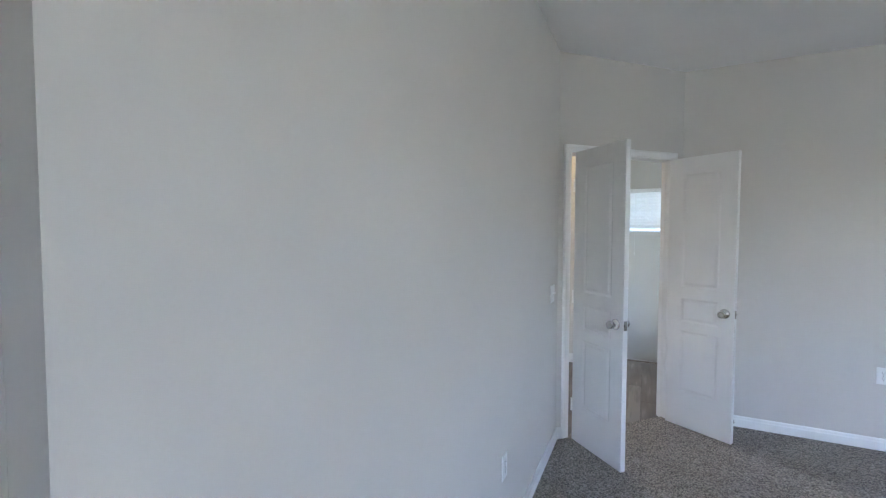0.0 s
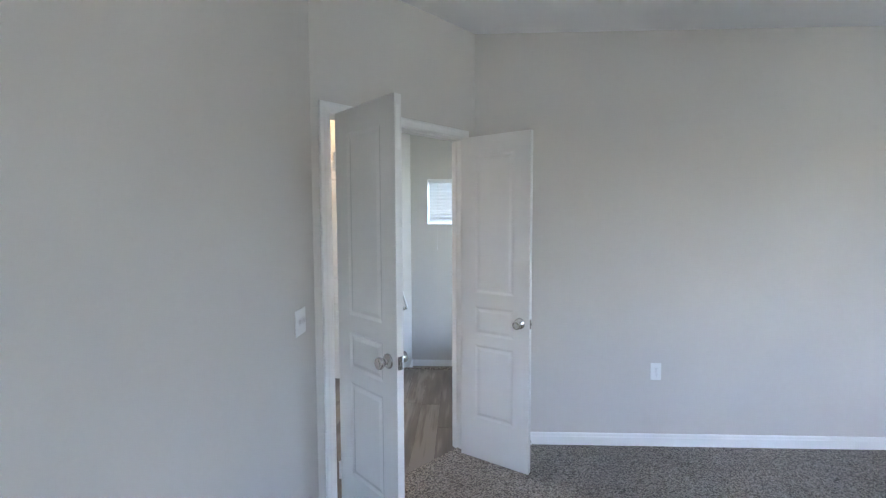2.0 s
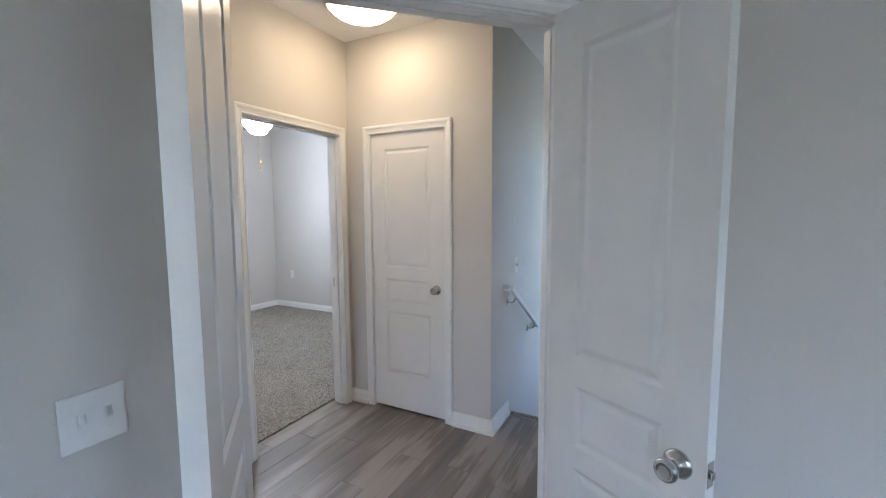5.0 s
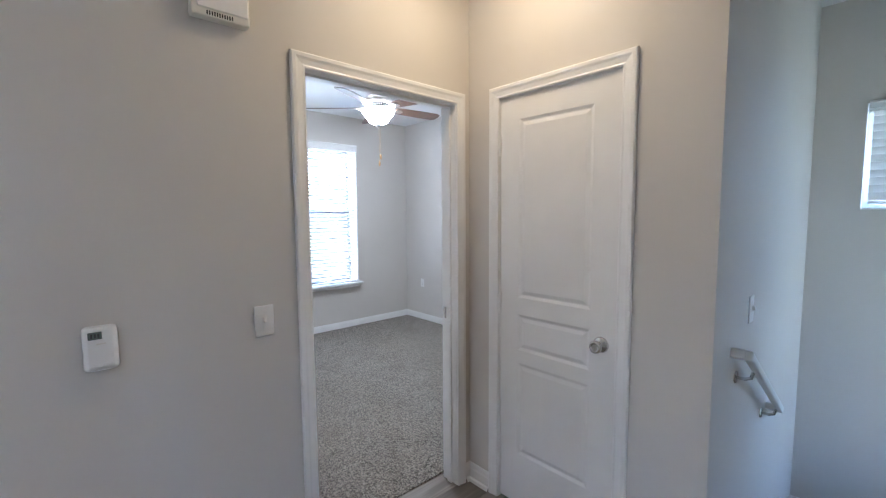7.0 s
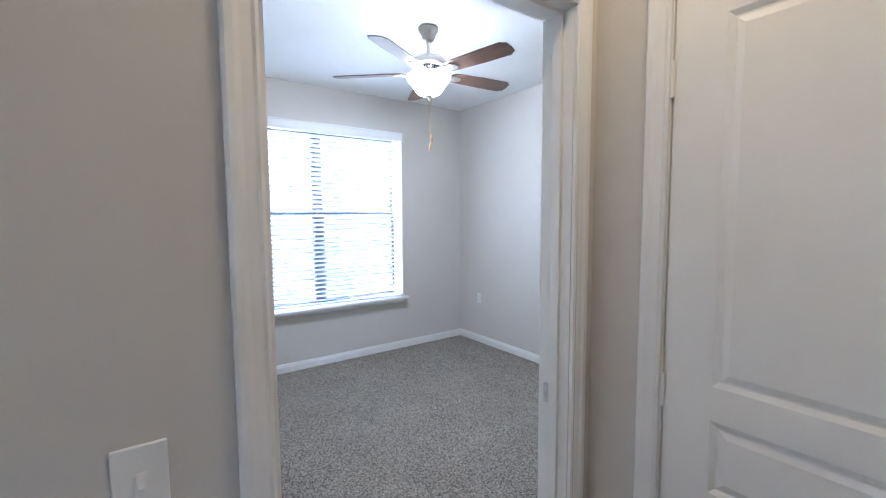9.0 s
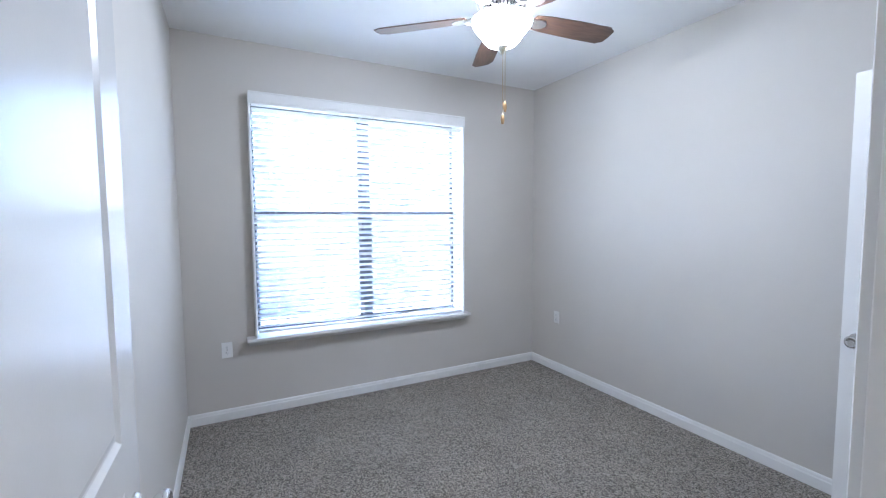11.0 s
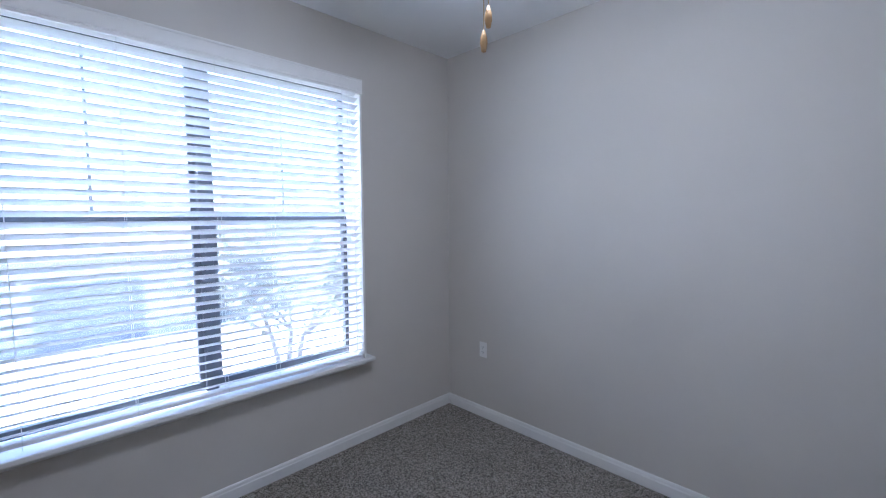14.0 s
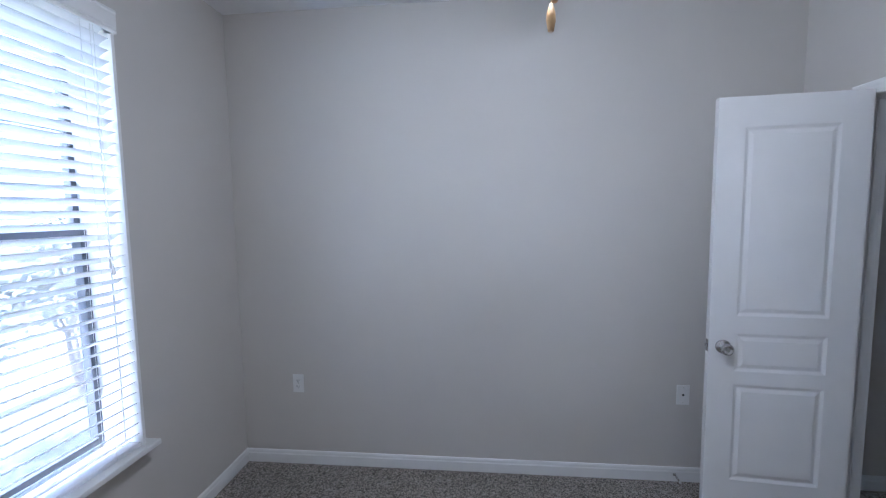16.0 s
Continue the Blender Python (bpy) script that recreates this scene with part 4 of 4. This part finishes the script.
tagged(part("road", bm, ROAD), "pale concrete driveway road", "road", kind="structure")
for x in (-14.92, -22.08):
    bm = boxed((x - 0.08, -60, GZ - 0.2), (x + 0.08, 90, GZ + 0.13), 0.02)
    tagged(part("kerb", bm, ROAD), "concrete kerb along the road", "kerb", kind="structure")

gar = empty("garage_building", pose(-22.9, 5.0, GZ))
part("wall", boxed((-5.5, -11, 0), (0, 4.9, 3.12)), SIDING, gar)
bm = bmesh.new()
low = [bm.verts.new((x, y, 3.05)) for x, y in ((0.6, -11.6), (0.6, 5.5), (-6.1, 5.5), (-6.1, -11.6))]
eave = [bm.verts.new((x, y, 3.22)) for x, y in ((0.6, -11.6), (0.6, 5.5), (-6.1, 5.5), (-6.1, -11.6))]
ridge = [bm.verts.new((-2.75, y, 4.25)) for y in (-8.4, 3.2)]
bm.faces.new(low)
for k in range(4):
    bm.faces.new([low[k], low[(k + 1) % 4], eave[(k + 1) % 4], eave[k]])
bm.faces.new([eave[0], eave[1], ridge[1], ridge[0]]), bm.faces.new([eave[2], eave[3], ridge[0], ridge[1]])
bm.faces.new([eave[1], eave[2], ridge[1]]), bm.faces.new([eave[3], eave[0], ridge[0]])
bmesh.ops.recalc_face_normals(bm, faces=list(bm.faces))
part("roof", bm, SHINGLE, gar)
for y in (-7.4, -3.0, 1.4):
    gd = part("garage_door", boxed((0.0, y - 1.6, 0.0), (0.05, y + 1.6, 2.3), 0.01), GARAGE, gar, "ribbed grey garage door")
    for k in range(4):
        part("rib", boxed((0.05, y - 1.56, 0.05 + 0.56 * k), (0.075, y + 1.56, 0.55 + 0.56 * k), 0.01), GARAGE, gd)
tagged(gar, "single-storey garage with grey doors and shingle roof", "garage")


def tree(x, y, height, spread, seed, leaves, label):
    rng = random.Random(seed)
    ob = empty("tree", pose(x, y, GZ))
    bm = bmesh.new()
    tips = []

    def limb(a, b, r0, r1, seg=7):
        d = (b - a).normalized()
        u = d.orthogonal().normalized()
        w = d.cross(u)
        rings = [[bm.verts.new(p + r * (math.cos(2 * math.pi * k / seg) * u + math.sin(2 * math.pi * k / seg) * w)) for k in range(seg)] for p, r in ((a, r0), ((a + b) / 2 + Vector((rng.uniform(-1, 1), rng.uniform(-1, 1), 0)) * 0.04 * (b - a).length, (r0 + r1) / 2), (b, r1))]
        for p, q in zip(rings, rings[1:]):
            for k in range(seg):
                bm.faces.new([p[k], p[(k + 1) % seg], q[(k + 1) % seg], q[k]])

    for stem in range(3):
        a0 = 2.1 * stem + rng.uniform(0, 1)
        base = Vector((0.12 * math.cos(a0), 0.12 * math.sin(a0), 0))
        fork = base + Vector((0.35 * math.cos(a0), 0.35 * math.sin(a0), height * 0.42))
        limb(base, fork, 0.085, 0.06)
        for k in range(4):
            a1 = a0 + rng.uniform(-1.4, 1.4)
            tip = fork + Vector((math.cos(a1), math.sin(a1), 0)) * spread * rng.uniform(0.35, 0.9) + Vector((0, 0, height * rng.uniform(0.2, 0.5)))
            limb(fork, tip, 0.045, 0.015)
            tips.append((fork, tip))
            for j in range(2):
                t2 = tip + Vector((rng.uniform(-1, 1), rng.uniform(-1, 1), rng.uniform(0, 0.8))) * spread * 0.4
                limb(fork.lerp(tip, 0.7), t2, 0.018, 0.006)
                tips.append((tip, t2))
    part("trunk", bm, BARK, ob, "several slender grey stems", True)
    verts, faces = [], []
    for k in range(leaves):
        a, b = rng.choice(tips)
        p = a.lerp(b, rng.uniform(0.45, 1.15)) + Vector((rng.gauss(0, 1), rng.gauss(0, 1), rng.gauss(0, 0.8))) * spread * 0.16
        u = Vector((rng.gauss(0, 1), rng.gauss(0, 1), rng.gauss(0, 0.6))).normalized() * rng.uniform(0.05, 0.10)
        w = u.orthogonal().normalized() * u.length * 0.55
        i = len(verts)
        verts += [p - u, p + w, p + u, p - w]
        faces.append((i, i + 1, i + 2, i + 3))
    me = bpy.data.meshes.new("crown")
    me.from_pydata(verts, [], faces)
    me.materials.append(LEAF)
    cr = new("crown", me)
    cr.parent = ob
    tagged(cr, "loose crown of small green leaves")
    return tagged(ob, label, "tree", "trees outside")


tree(-13.2, 9.6, 3.8, 1.7, 3, 2600, "multi-stemmed ornamental tree on the lawn")
tree(-14.0, 14.5, 4.2, 1.9, 4, 2600, "multi-stemmed ornamental tree on the lawn")
rng = random.Random(11)
for k in range(9):
    tree(-38 + rng.uniform(-4, 4), -14 + 7.5 * k + rng.uniform(-1, 1), rng.uniform(4.4, 5.6), rng.uniform(2.6, 3.6), 20 + k, 1500, "broad green tree beyond the road")

# ---- unseen windows behind the walk, added to light the first room ----
for nm, mm, w in (("added_window_3", pose(4.27, 1.957, 1.0, 0, 0, 90), 0.6), ("added_window_4", pose(1.95, -1.67, 1.0), 1.1)):
    ob = tagged(empty(nm, mm), "unseen white-framed window added to light the carpeted room", "window", kind="structure")
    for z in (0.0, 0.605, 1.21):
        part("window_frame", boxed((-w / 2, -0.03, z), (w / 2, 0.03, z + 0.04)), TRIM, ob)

# added out of view to brighten the landing
ob = tagged(empty("added_window_5", pose(-1.139, 2.23, 1.2)), "unseen window added at the hall end to brighten the landing", "window", kind="structure")
for z in (0.0, 0.38, 0.76):
    part("window_frame", boxed((-0.16, -0.03, z), (0.16, 0.03, z + 0.04)), TRIM, ob)

# ---- vinyl planks ----
pl = mesh_of(boxed((0.0008, 0.0008, -0.005), (0.1512, 1.2192, 0.0), 0.0012), "plank", PLANK)
rng = random.Random(7)
x, col = -1.802, 0
while x < 0.62:
    y = 2.25 - rng.uniform(0.0, 1.2)
    while y < 5.43:
        y1 = min(y + 1.22, 5.43)
        if y1 > 2.3:
            o = new("plank", pl)
            o.parent = vinyl
            o.matrix_basis = pose(x, y, 0) @ Matrix.Diagonal((1, (y1 - y) / 1.22, 1, 1))
        y += 1.22
    x, col = x + 0.152, col + 1
